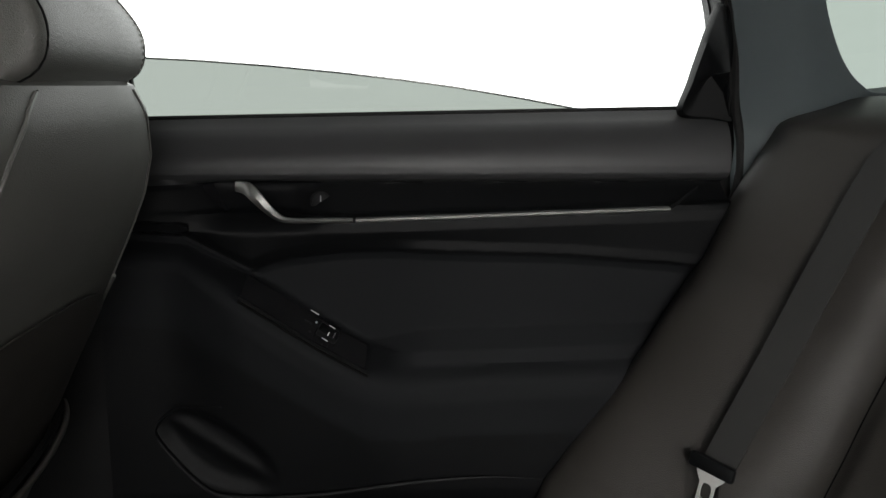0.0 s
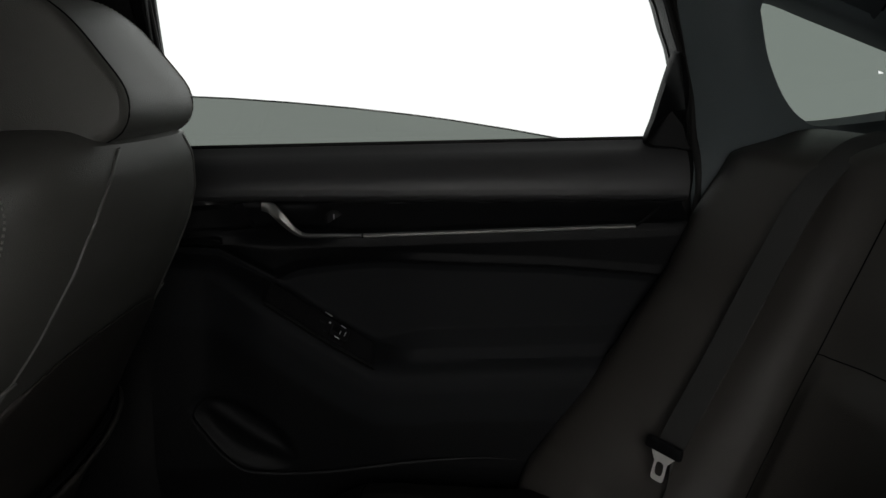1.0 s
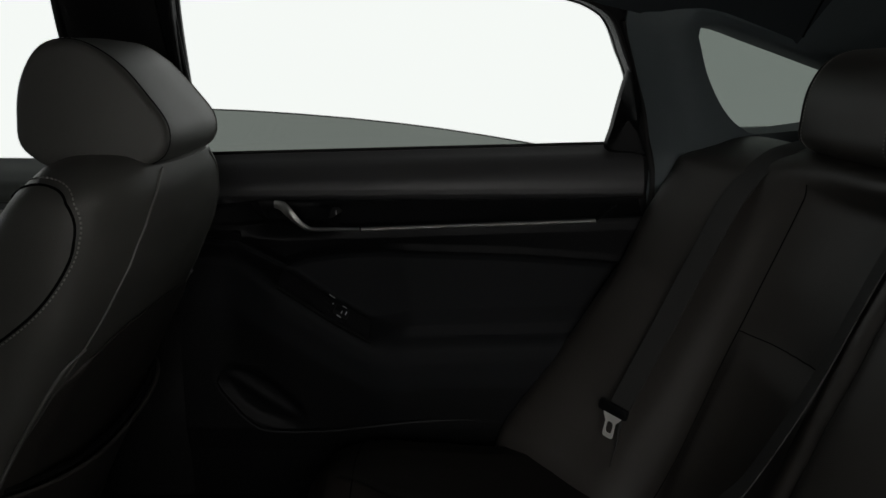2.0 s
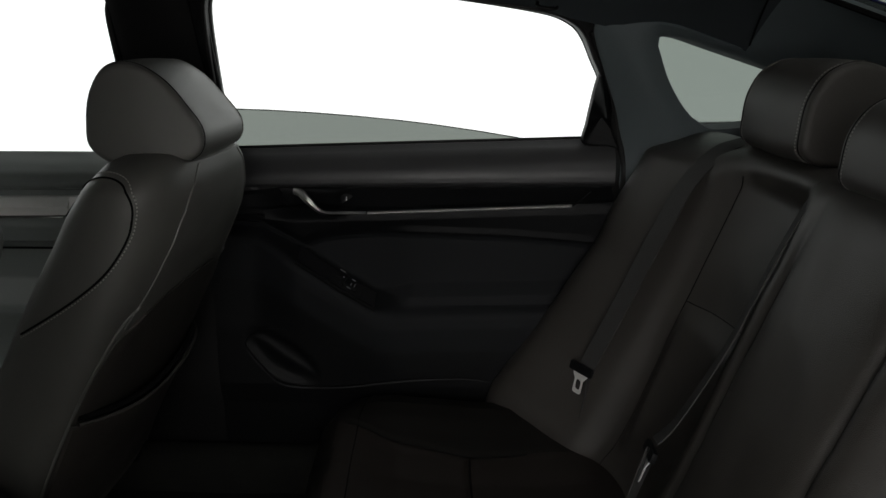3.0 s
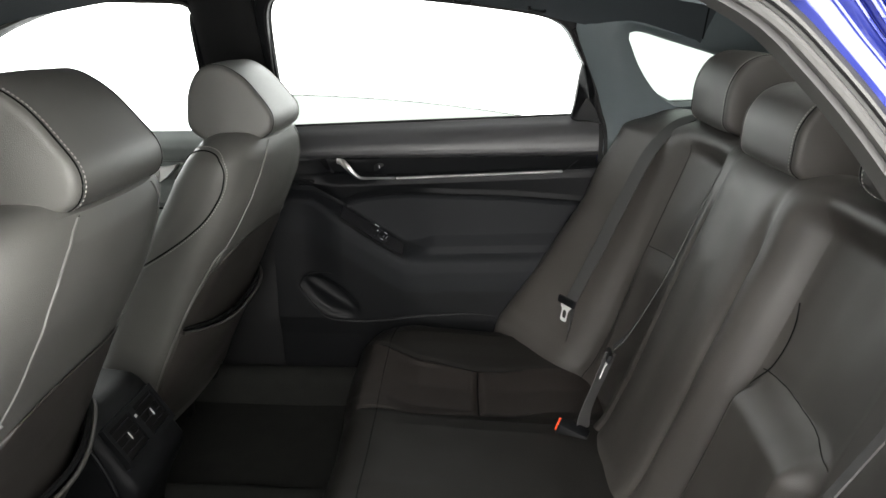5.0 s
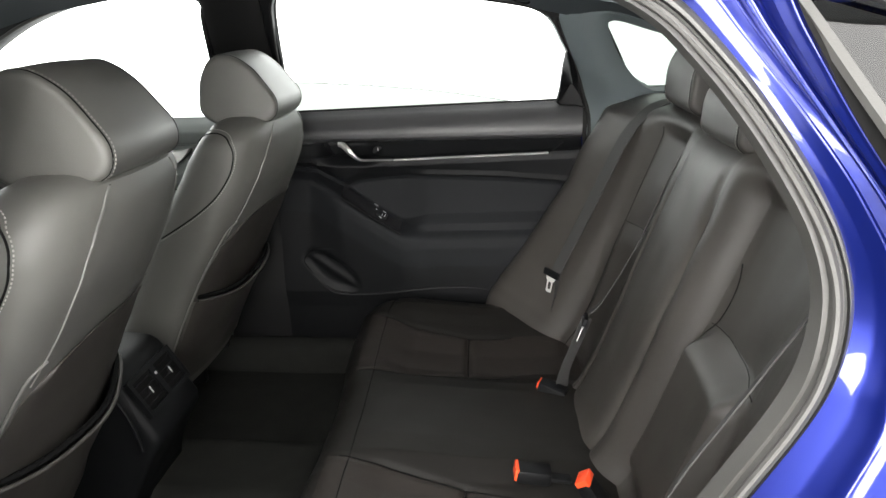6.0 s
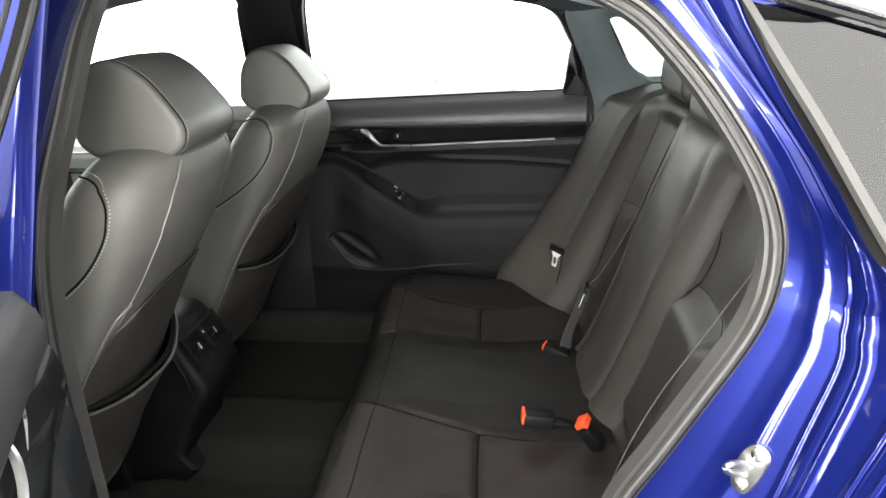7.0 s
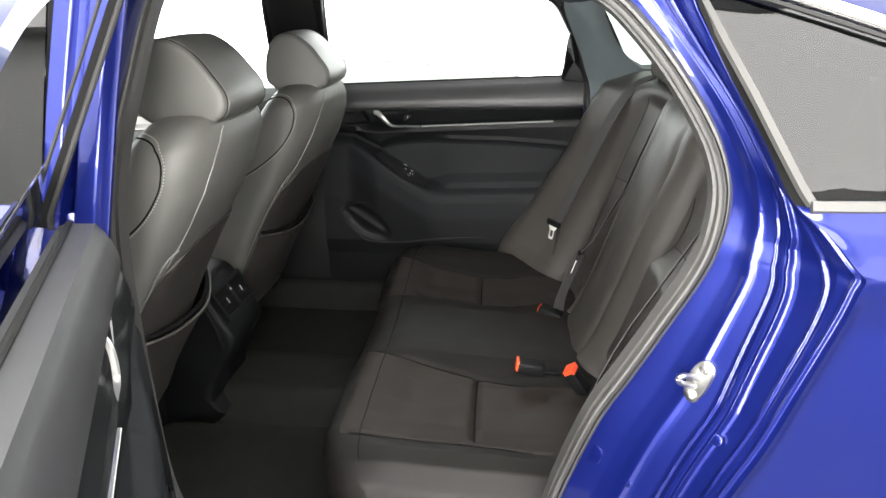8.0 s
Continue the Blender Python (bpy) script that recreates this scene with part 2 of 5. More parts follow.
# ---- the studio ----
def room():
    x0, x1, y0, y1, z1, w = -7.0, 6.0, -2.9, 3.2, 2.95, 0.15
    solo("ground", moved(rbox((x1 - x0, y1 - y0, 0.1), 0.005), pose((x0 + x1) / 2, (y0 + y1) / 2, -0.05)), FLOOR,
         "smooth dark grey floor of the photo studio", "floor", "structure")
    solo("ceiling", moved(rbox((x1 - x0 + 2 * w, y1 - y0 + 2 * w, 0.1), 0.005), pose((x0 + x1) / 2, (y0 + y1) / 2, z1 + 0.05)), WALL,
         "white painted ceiling of the photo studio", "ceiling", "structure")
    for name, c, size, mat, label in (
            ("wall_east", ((x0 + x1) / 2, y1 + w / 2, z1 / 2), (x1 - x0, w, z1), LIGHT_WALL, "bright white luminous backdrop wall of the studio"),
            ("wall_west", ((x0 + x1) / 2, y0 - w / 2, z1 / 2), (x1 - x0, w, z1), WALL, "plain white painted studio wall"),
            ("wall_north", (x0 - w / 2, (y0 + y1) / 2, z1 / 2), (w, y1 - y0, z1), WALL, "plain white painted studio wall"),
            ("wall_south", (x1 + w / 2, (y0 + y1) / 2, z1 / 2), (w, y1 - y0, z1), WALL, "plain white painted studio wall")):
        solo(name, moved(rbox(size, 0.004), pose(*c)), mat, label, "wall", "structure")
    lamp = thing("ceiling_light", (-1.9, -1.75, z1), "large white luminous ceiling panel in a thin frame", "ceiling light", "studio lights")
    c = BASE[lamp]
    part("frame", moved(rbox((2.75, 2.05, 0.05), 0.01), pose(c.x, c.y, c.z - 0.027)), SATIN, lamp)
    part("diffuser", moved(rbox((2.68, 1.98, 0.02), 0.004), pose(c.x, c.y, c.z - 0.066)), LIGHT_TOP, lamp)
    copy_thing(lamp, pose(2.0, -1.35, z1))
    # unseen panel, added to brighten the seat flanks through the open doorway
    broad = thing("wall_light", (0.05, y0, 1.5), "unseen broad luminous panel added to light the near seats", "wall light", "studio wall lights")
    c = BASE[broad]
    part("frame", moved(rbox((1.7, 0.05, 2.5), 0.01), pose(c.x, c.y + 0.027, c.z)), SATIN, broad)
    part("diffuser", moved(rbox((1.6, 0.02, 2.4), 0.004), pose(c.x, c.y + 0.066, c.z)), LIGHT_SIDE, broad)
    dim = thing("wall_light", (3.0, y0, 1.25), "wide, dimmer luminous panel along the studio wall", "wall light", "studio wall lights")
    c = BASE[dim]
    part("frame", moved(rbox((3.1, 0.05, 1.8), 0.01), pose(c.x, c.y + 0.027, c.z)), SATIN, dim)
    part("diffuser", moved(rbox((3.0, 0.02, 1.7), 0.004), pose(c.x, c.y + 0.066, c.z)), LIGHT_DIM, dim)


room()

# ---- the car's shell ----
RAIL = [(-1.5, 1.10), (-1.2, 1.235), (-0.95, 1.305), (-0.7, 1.345), (-0.4, 1.350), (-0.24, 1.358), (0, 1.358), (0.18, 1.340), (0.385, 1.312), (0.455, 1.292),
        (0.54, 1.275), (0.64, 1.255), (0.84, 1.203), (1.05, 1.145), (1.3, 1.075), (1.6, 1.02)]
CROWN = [(-1.5, 1.24), (-1.2, 1.32), (-0.8, 1.378), (-0.2, 1.395), (0.4, 1.39), (0.78, 1.362), (1.04, 1.275), (1.6, 1.09)]


def tumble(z):
    """How far from the middle the cabin's inner side stands, by height."""
    return 0.725 - 0.40 * max(0.0, z - 1.03)


def outer(z):
    """The same for the glass and the outer skin."""
    return 0.862 - 0.42 * max(0.0, z - 1.0)


def outer_left(z):
    """The outer skin round the left quarter window, which leans in more."""
    return max(0.585, outer(z) - 1.55 * max(0.0, z - 1.02) ** 2)


def belt(x):
    return 1.007 + (x + 0.30) * 0.039


car = thing("car", (0.4, 0, 0), "deep blue saloon car with black cabin, one rear door open", "car")


def roof():
    def shell(x, y):
        k = min(1.0, (0.60 - abs(y)) / 0.25)
        z0 = lerp(x, RAIL) + 0.020 * smooth(0.54, 0.66, x) * (y > 0)
        return x, y, z0 + (lerp(x, CROWN) - z0) * math.sin(math.pi / 2 * k)

    ys = np.r_[np.linspace(-0.572, -0.35, 14), np.linspace(-0.3, 0.3, 9), np.linspace(0.35, 0.60, 14)]
    part("headliner", thick(grid(shell, np.linspace(-1.25, 0.80, 60), ys), (0, 0, 0.02)), LINER, car, "black cloth roof lining")
    for s in (1, -1):
        side = thick(grid(shell, np.linspace(0.80, 1.6, 30), np.linspace(0.428, 0.60, 16)), (0, 0.004, 0.02))
        part("pillar_cover", mirror(side, s), PILLAR, car, "dark plastic upper rear pillar cover")
        part("window_edge", mirror(tube([(x, 0.428, shell(x, 0.428)[2] - 0.001) for x in np.linspace(0.80, 1.5, 24)], 0.005, 6), s), VOID, car)
        part("cover_joint", mirror(tube([(0.80 - 0.002 * k, y, shell(0.80, y)[2] - 0.0005) for k, y in enumerate(np.linspace(0.585, 0.44, 16))], 0.0018, 6), s), VOID, car)
    glass = part("rear_window", thick(grid(lambda x, y: (x, y, shell(x, y)[2] + 0.012), np.linspace(0.83, 1.6, 24), np.linspace(-0.43, 0.43, 16)), (0, 0, 0.004)),
                 TINT, car, "tinted rear window with thin heating lines")
    glass.visible_shadow = False
    for i in range(12):
        x = 0.86 + 0.045 * i
        part("heating_line", tube([(x, y, shell(x, y)[2] + 0.010) for y in np.linspace(-0.42, 0.42, 14)], 0.0011, 5), HARD, glass)

    def skin(x, y):
        z0 = lerp(x, RAIL) + 0.055
        y *= 1 - 0.15 * smooth(0.35, 0.62, x) * (y < 0)
        k = min(1.0, (0.70 - 0.105 * smooth(0.35, 0.62, x) * (y < 0) - abs(y)) / 0.30)
        return x, y, z0 + (lerp(x, CROWN) + 0.05 - z0) * math.sin(math.pi / 2 * k)

    part("roof", thick(grid(skin, np.linspace(-1.25, 0.78, 40), np.linspace(-0.70, 0.70, 40)), (0, 0, 0.004)), BLUE, car, "blue painted roof skin")
    for s in (1, -1):
        side_skin = (lambda x, y: (x, -skin(x, -y)[1], skin(x, -y)[2])) if s < 0 else (lambda x, y: (x, y, shell(x, min(y, 0.599))[2] + 0.028))
        part("roof_side", mirror(thick(grid(side_skin, np.linspace(0.78, 1.6, 20), np.linspace(0.44, 0.70, 12)), (0, 0, 0.004)), s), BLUE, car)
    # folded grab hooks over the right window
    for x in (0.205, 0.385):
        hook = [(x, 0.585, 1.343 - (x - 0.2) * 0.12 + 0.004), (x - 0.002, 0.572, 1.335 - (x - 0.2) * 0.12), (x + 0.03, 0.572, 1.331 - (x - 0.2) * 0.12), (x + 0.036, 0.585, 1.338 - (x - 0.2) * 0.12)]
        part("grab_hook", tube(spline(hook, 16), 0.004, 8), HARD, car, "small folded black coat hook")


roof()

QUARTER = [(0.628, 1.256), (0.641, 1.222), (0.668, 1.172), (0.712, 1.116), (0.755, 1.082), (0.80, 1.071), (0.95, 1.092), (1.10, 1.122), (0.95, 1.175), (0.837, 1.210), (0.74, 1.239), (0.66, 1.262)]
CPILLAR = [(0.500, 1.285), (0.535, 1.19), (0.575, 1.10), (0.600, 1.0), (0.62, 0.90), (0.80, 0.90), (1.1, 0.92), (1.45, 0.95), (1.42, 1.06), (1.2, 1.14), (1.05, 1.188), (0.84, 1.248), (0.64, 1.300), (0.56, 1.31)]


CPILLAR_LEFT = [(0.560, 1.295), (0.605, 1.235), (0.652, 1.16), (0.685, 1.09), (0.700, 1.03), (0.695, 0.96), (0.70, 0.90), (0.85, 0.90), (1.1, 0.92), (1.45, 0.95), (1.42, 1.04), (1.2, 1.10), (1.05, 1.145), (0.84, 1.205), (0.68, 1.258)]


def rear_pillar(s):
    n, c = 96, (0.80, 1.145)
    hole, edge = around(QUARTER if s > 0 else [(x + 0.02, z) for x, z in QUARTER], c, n), around(CPILLAR if s > 0 else CPILLAR_LEFT, c, n)
    rings = []
    for k, dy in ((1.0, 0.006), (0.80, -0.012), (0.60, -0.022), (0.42, -0.026), (0.20, -0.020), (0.0, -0.008), (-0.03, 0.045)):
        ring = []
        for a, b in zip(hole, edge):
            x, z = a[0] + (b[0] - a[0]) * k, a[1] + (b[1] - a[1]) * k
            ring.append((x, tumble(z) + dy - (0.02 if s > 0 else 0.05 + 0.35 * max(0.0, z - 1.12)), z))
        rings.append(ring)
    part("rear_pillar_cover", mirror(thick(loft(rings, caps=False), (0, 0.012, 0)), s), PILLAR, car, "dark grey plastic rear pillar cover round the quarter window")
    # joint line low on the cover
    if s > 0:
        part("cover_joint", mirror(tube([(0.690, tumble(1.05) - 0.011, 1.05), (0.705, tumble(1.062) - 0.008, 1.064), (0.716, tumble(1.07) + 0.002, 1.078)], 0.0014, 6), s), VOID, car)


rear_pillar(1)
rear_pillar(-1)


def pane(outline, s, out, mat, parent, name, label, dy=0.0, depth=0.004):
    pts = spline(outline, 90, closed=True)
    ring = [(x, (out(z) + dy), z) for x, z in pts]
    cx, cz = np.mean(pts, axis=0)
    rings = [[(cx + (p[0] - cx) * k, out(cz + (p[2] - cz) * k) + dy, cz + (p[2] - cz) * k) for p in ring] for k in (1.0, 0.66, 0.33, 0.02)]
    ob = part(name, mirror(thick(loft(rings, caps=False), (0, -depth, 0)), s), mat, parent, label)
    ob.visible_shadow = False
    return ob


def quarter_window(s, out, mat, glass, front, low, top, rubber):
    """Glass, satin frame and sill, bright strip above with its rubber."""
    qw = pane(glass, s, out, mat, car, "quarter_window", "dark tinted quarter window", dy=-0.012)
    up = (0, s, 0.35)

    def strip(name, line, inset, profile, m, label=""):
        part(name, sweep([(x, s * (out(z) - inset), z) for x, z in spline(line, 40)], profile, up), m, qw, label)

    strip("front_frame", front, 0.006, [(-0.006, 0), (-0.005, 0.006), (0.004, 0.006), (0.007, 0)], RUBBER, "dull satin metal window frame")
    strip("sill_strip", low, 0.004, [(-0.008, 0), (-0.007, 0.008), (0.005, 0.009), (0.008, 0)], DULL, "satin metal strip under the window")
    strip("roof_strip", top, 0.002, [(-0.009, 0), (-0.007, 0.006), (0.007, 0.006), (0.009, 0)], CHROME, "bright chrome strip over the window")
    strip("top_rubber", rubber, 0.006, [(-0.003, 0), (-0.0025, 0.005), (0.0025, 0.005), (0.003, 0)], RUBBER_DARK)


quarter_window(1, outer, TINT_DARK,
               [(0.612, 1.312), (0.640, 1.25), (0.672, 1.195), (0.705, 1.135), (0.735, 1.083), (0.748, 1.068), (0.80, 1.070), (1.0, 1.078), (1.2, 1.087), (1.33, 1.092),
                (1.2, 1.143), (1.0, 1.210), (0.84, 1.261), (0.75, 1.290), (0.69, 1.309), (0.65, 1.318)],
               [(0.604, 1.312), (0.640, 1.247), (0.672, 1.192), (0.705, 1.133), (0.733, 1.082), (0.746, 1.064)],
               [(0.742, 1.0615), (0.85, 1.064), (1.0, 1.070), (1.2, 1.079), (1.36, 1.087)],
               [(0.60, 1.342), (0.68, 1.318), (0.75, 1.296), (0.84, 1.266), (1.0, 1.214), (1.2, 1.145), (1.36, 1.09)],
               [(0.60, 1.325), (0.68, 1.301), (0.75, 1.280), (0.84, 1.251), (1.0, 1.199), (1.2, 1.131), (1.36, 1.085)])
quarter_window(-1, outer_left, PRIVACY,
               [(0.642, 1.312), (0.660, 1.244), (0.685, 1.190), (0.712, 1.131), (0.737, 1.082), (0.749, 1.067), (0.802, 1.069), (1.003, 1.077), (1.205, 1.086), (1.338, 1.090), (1.219, 1.139), (1.035, 1.204), (0.881, 1.256), (0.792, 1.287), (0.731, 1.309), (0.688, 1.319)],
               [(0.633, 1.312), (0.660, 1.242), (0.685, 1.187), (0.711, 1.129), (0.735, 1.081), (0.747, 1.063)],
               [(0.743, 1.061), (0.852, 1.063), (1.002, 1.069), (1.204, 1.078), (1.367, 1.086)],
               [(0.629, 1.346), (0.722, 1.319), (0.794, 1.294), (0.883, 1.262), (1.036, 1.208), (1.220, 1.141), (1.367, 1.088)],
               [(0.630, 1.327), (0.717, 1.300), (0.789, 1.276), (0.878, 1.245), (1.030, 1.194), (1.215, 1.127), (1.366, 1.084)])

# ---- the open doorway on the left: seal, painted jamb, striker ----
SEAL = [(-0.165, -0.580, 1.368), (0.0, -0.580, 1.382), (0.2, -0.582, 1.378), (0.36, -0.585, 1.362), (0.45, -0.588, 1.340), (0.515, -0.595, 1.308), (0.563, -0.607, 1.263), (0.607, -0.625, 1.210),
        (0.648, -0.648, 1.148), (0.674, -0.668, 1.095), (0.686, -0.684, 1.040), (0.680, -0.698, 0.980), (0.662, -0.70, 0.920), (0.620, -0.70, 0.834), (0.572, -0.70, 0.740),
        (0.527, -0.70, 0.655), (0.478, -0.70, 0.520), (0.440, -0.70, 0.40), (0.36, -0.70, 0.315), (0.2, -0.70, 0.295), (-0.1, -0.70, 0.295), (-0.22, -0.70, 0.32), (-0.272, -0.70, 0.42),
        (-0.285, -0.70, 0.65), (-0.280, -0.705, 0.90), (-0.264, -0.688, 1.06), (-0.236, -0.640, 1.20), (-0.203, -0.600, 1.32)]
seal_path = spline(SEAL, 260, closed=True)
mid = np.array((0.2, -0.66, 0.85))


def seal_up():
    """Outward in the opening's plane, for each point of the seal."""
    d = seal_path - mid
    d[:, 1] = 0
    return d / np.linalg.norm(d, axis=1)[:, None]


part("door_seal", sweep(seal_path, [(-0.016, -0.011), (-0.019, -0.003), (-0.018, 0.008), (-0.010, 0.010), (0.004, 0.007), (0.009, 0.002), (0.009, -0.008), (0.0, -0.013), (-0.008, -0.014)], seal_up(), closed=True),
     RUBBER, car, "soft grey rubber door seal round the open doorway")
part("seal_lip", sweep(seal_path + np.array((0, -0.014, 0)) - seal_up() * 0.012, circle(0.0045, 8), seal_up(), closed=True), RUBBER, car)
part("seal_groove", sweep(seal_path + np.array((0, -0.0165, 0)) - seal_up() * 0.004, circle(0.0013, 6), seal_up(), closed=True), VOID, car)
part("seal_trim", sweep(seal_path - seal_up() * 0.015 + np.array((0, 0.014, 0)), [(-0.012, 0.012), (-0.014, 0), (-0.008, -0.008), (0.014, -0.004), (0.014, 0.006)], seal_up(), closed=True), RUBBER, car,
     "grey inner lip of the door seal")

upper = [i for i in range(260) if seal_path[i][2] > 0.98 and seal_path[i][0] > -0.1]
part("roof_edge_trim", sweep(seal_path[upper] - seal_up()[upper] * 0.010 + np.array((0, 0.012, 0)), [(-0.004, 0.010), (-0.004, 0.0), (0.002, -0.006), (0.020, -0.002), (0.024, 0.006)], seal_up()[upper]), RUBBER, car,
     "grey inner edge of the door seal")

JAMB_A = [SEAL[i] for i in range(3, 11)] + [(0.685, -0.692, 1.008), SEAL[11], (0.673, -0.70, 0.955)] + [SEAL[i] for i in range(12, 18)]
JAMB_B = [(0.401, -0.640, 1.421), (0.51, -0.635, 1.392), (0.597, -0.630, 1.341), (0.632, -0.650, 1.278), (0.668, -0.700, 1.199), (0.704, -0.763, 1.124), (0.728, -0.816, 1.064), (0.766, -0.846, 1.029), (0.797, -0.861, 0.993), (0.810, -0.862, 0.979), (0.806, -0.862, 0.962),
          (0.795, -0.862, 0.918), (0.765, -0.862, 0.825), (0.733, -0.862, 0.728), (0.700, -0.862, 0.650), (0.648, -0.862, 0.52), (0.60, -0.862, 0.40)]
# equal shares of both lines between their matching marks
def matched(pts, n_each=24):
    p = np.array(pts, float)
    out = []
    for i in range(len(p) - 1):
        a, b, c, d = (p[min(max(i + j, 0), len(p) - 1)] for j in (-1, 0, 1, 2))
        for t in np.linspace(0, 1, n_each, endpoint=False):
            out.append(0.5 * (2 * b + (c - a) * t + (2 * a - 5 * b + 4 * c - d) * t * t + (3 * b - a - 3 * c + d) * t ** 3))
    return np.array(out + [p[-1]])


ja, jb = matched(JAMB_A), matched(JAMB_B)
ja = ja + np.array((-0.006, 0.008, 0))
STEP = [(0, 0.0), (0.06, 0.001), (0.20, 0.012), (0.36, 0.018), (0.40, 0.018), (0.58, 0.024), (0.63, 0.024), (0.68, 0.015), (0.70, 0.015), (0.76, 0.021), (0.86, 0.018), (0.905, 0.005), (0.94, 0.004), (0.97, 0.003), (1.0, 0.0)]
BEADS = [(0.335, 0.004, 0.045), (0.64, 0.0060, 0.010), (0.725, 0.0060, 0.010), (0.865, 0.0085, 0.012), (0.955, 0.0055, 0.011)]
# where along the jamb's breadth its pressed folds run, by the place down its length
FOLD_A = [(150, 0.52), (164, 0.45), (180, 0.41), (212, 0.39), (244, 0.43), (276, 0.51), (308, 0.60), (400, 0.64)]
FOLD_B = [(150, 0.64), (164, 0.58), (180, 0.54), (212, 0.50), (244, 0.54), (276, 0.63), (308, 0.70), (400, 0.74)]
FOLD_C = [(150, 0.70), (164, 0.68), (180, 0.69), (212, 0.70), (228, 0.74), (244, 0.79), (276, 0.84), (308, 0.86), (400, 0.87)]


def jamb(i, k):
    """The jamb's face, k from the seal to the outer edge, pressed into steps and beads."""
    i = int(i)
    p = ja[i] * (1 - k) + jb[i] * k
    lo, hi = max(i - 1, 0), min(i + 1, len(ja) - 1)
    n = np.cross((ja[hi] - ja[lo]) * (1 - k) + (jb[hi] - jb[lo]) * k, jb[i] - ja[i])
    n = n / np.linalg.norm(n)
    n = n if n @ (p - mid) > 0 else -n
    q = lerp(k, [(0, 0), (lerp(i, FOLD_A) * 0.68, 0.335), (lerp(i, FOLD_A), 0.64), (lerp(i, FOLD_B), 0.725), (lerp(i, FOLD_C), 0.865), (0.945, 0.955), (1, 1)])
    d = lerp(q, STEP) - (0.15 + 0.85 * smooth(130, 185, i)) * sum(h * math.exp(-((q - c) / w) ** 2) for c, h, w in BEADS)
    return tuple(p + n * d)


ks = np.unique(np.r_[np.linspace(0, 1, 81), np.linspace(0.34, 0.74, 100), np.linspace(0.76, 1.0, 50)].round(5))
part("door_jamb", grid(jamb, range(len(ja)), ks), BLUE, car, "stepped blue painted door jamb", angle=60)


def quarter_skin():
    rows = [(p[0], p[2]) for p in jb if p[2] < 1.062]

    def skin(r, k):
        x0, z = rows[int(r)]
        x = x0 + (1.75 - x0) * k ** 1.6
        up, lo = smooth(0.975, 1.06, z), smooth(0.985, 0.90, z)
        y = 0.862 + 0.03 * smooth(0.8, 1.3, x) - 0.028 * up - 0.012 * lo
        y -= (0.862 - 0.028 * up - 0.012 * lo - abs(jb_y(z))) * (1 - smooth(0.0, 0.10, k))
        return x, -y, z

    part("quarter_panel", grid(skin, range(len(rows)), np.r_[np.linspace(0, 0.1, 10), np.linspace(0.13, 1, 24)]), BLUE, car, "blue painted rear quarter panel with a sharp shoulder line", angle=30)


def jb_y(z):
    o = np.argsort(jb[:, 2])
    return float(np.interp(z, jb[o, 2], jb[o, 1]))


quarter_skin()
# narrow black strip between the jamb's edge and the window frame
strip_a = [(p[0] - 0.001, p[1] + 0.001, p[2]) for p in jb if 1.05 < p[2] < 1.34]
part("pillar_strip", grid(lambda i, k: (strip_a[int(i)][0] + 0.015 * k, -(abs(strip_a[int(i)][1]) + (outer_left(strip_a[int(i)][2]) - 0.010 - abs(strip_a[int(i)][1])) * k), strip_a[int(i)][2] + 0.004 * k),
                         range(len(strip_a)), np.linspace(0, 1, 6)), VOID, car, "dull black strip beside the quarter window")


def striker():
    z = Vector((-0.68, -0.67, 0.30)).normalized()
    x = Vector((0.31, 0, 0.95))
    x = (x - z * x.dot(z)).normalized()
    m = Matrix.Translation((0.664, -0.754, 0.764)) @ Matrix((x, z.cross(x), z)).transposed().to_4x4()
    outline = spline([(0.040, -0.004), (0.036, 0.010), (0.018, 0.019), (-0.012, 0.019), (-0.034, 0.012), (-0.041, -0.002), (-0.034, -0.014), (-0.004, -0.020), (0.030, -0.018)], 40, closed=True)
    rings = [[(x * k * 0.86, y * k * 0.86, z) for x, y in outline] for k, z in ((1.0, 0.0), (1.0, 0.004), (0.94, 0.0055))]
    st = part("door_striker", moved(loft(rings), m), STEEL, car, "steel door striker plate with a loop")
    foot, way, across = Vector((0.662, -0.756, 0.762)), Vector((-0.86, -0.36, 0.36)).normalized(), x * 0.007
    loop = spline([foot + across + way * 0.0, foot + across + way * 0.026, foot + across * 0.6 + way * 0.035, foot + way * 0.038, foot - across * 0.6 + way * 0.035, foot - across + way * 0.026, foot - across], 30)
    part("loop", tube(loop, 0.0046, 10), STEEL, st)
    for x, y in ((0.023, -0.002), (-0.023, 0.0)):
        part("bolt", moved(merge(disc((x, y, 0.005), (0, 0, 1), 0.0085, 0.005, 16), disc((x, y, 0.0095), (0, 0, 1), 0.005, 0.003, 6)), m), STEEL, st)


striker()
part("jamb_plug", disc((0.524, -0.709, 0.588), (-0.67, -0.70, 0.24), 0.017, 0.004, 24), BLUE, car, "round blue plug in the door jamb")
# bump stops and small clips low on the jamb
for p, r in (((0.577, -0.750, 0.567), 0.008), ((0.686, -0.804, 0.697), 0.009)):
    part("jamb_clip", disc(p, (-0.68, -0.68, 0.28), r, 0.005, 14), BLUE, car)

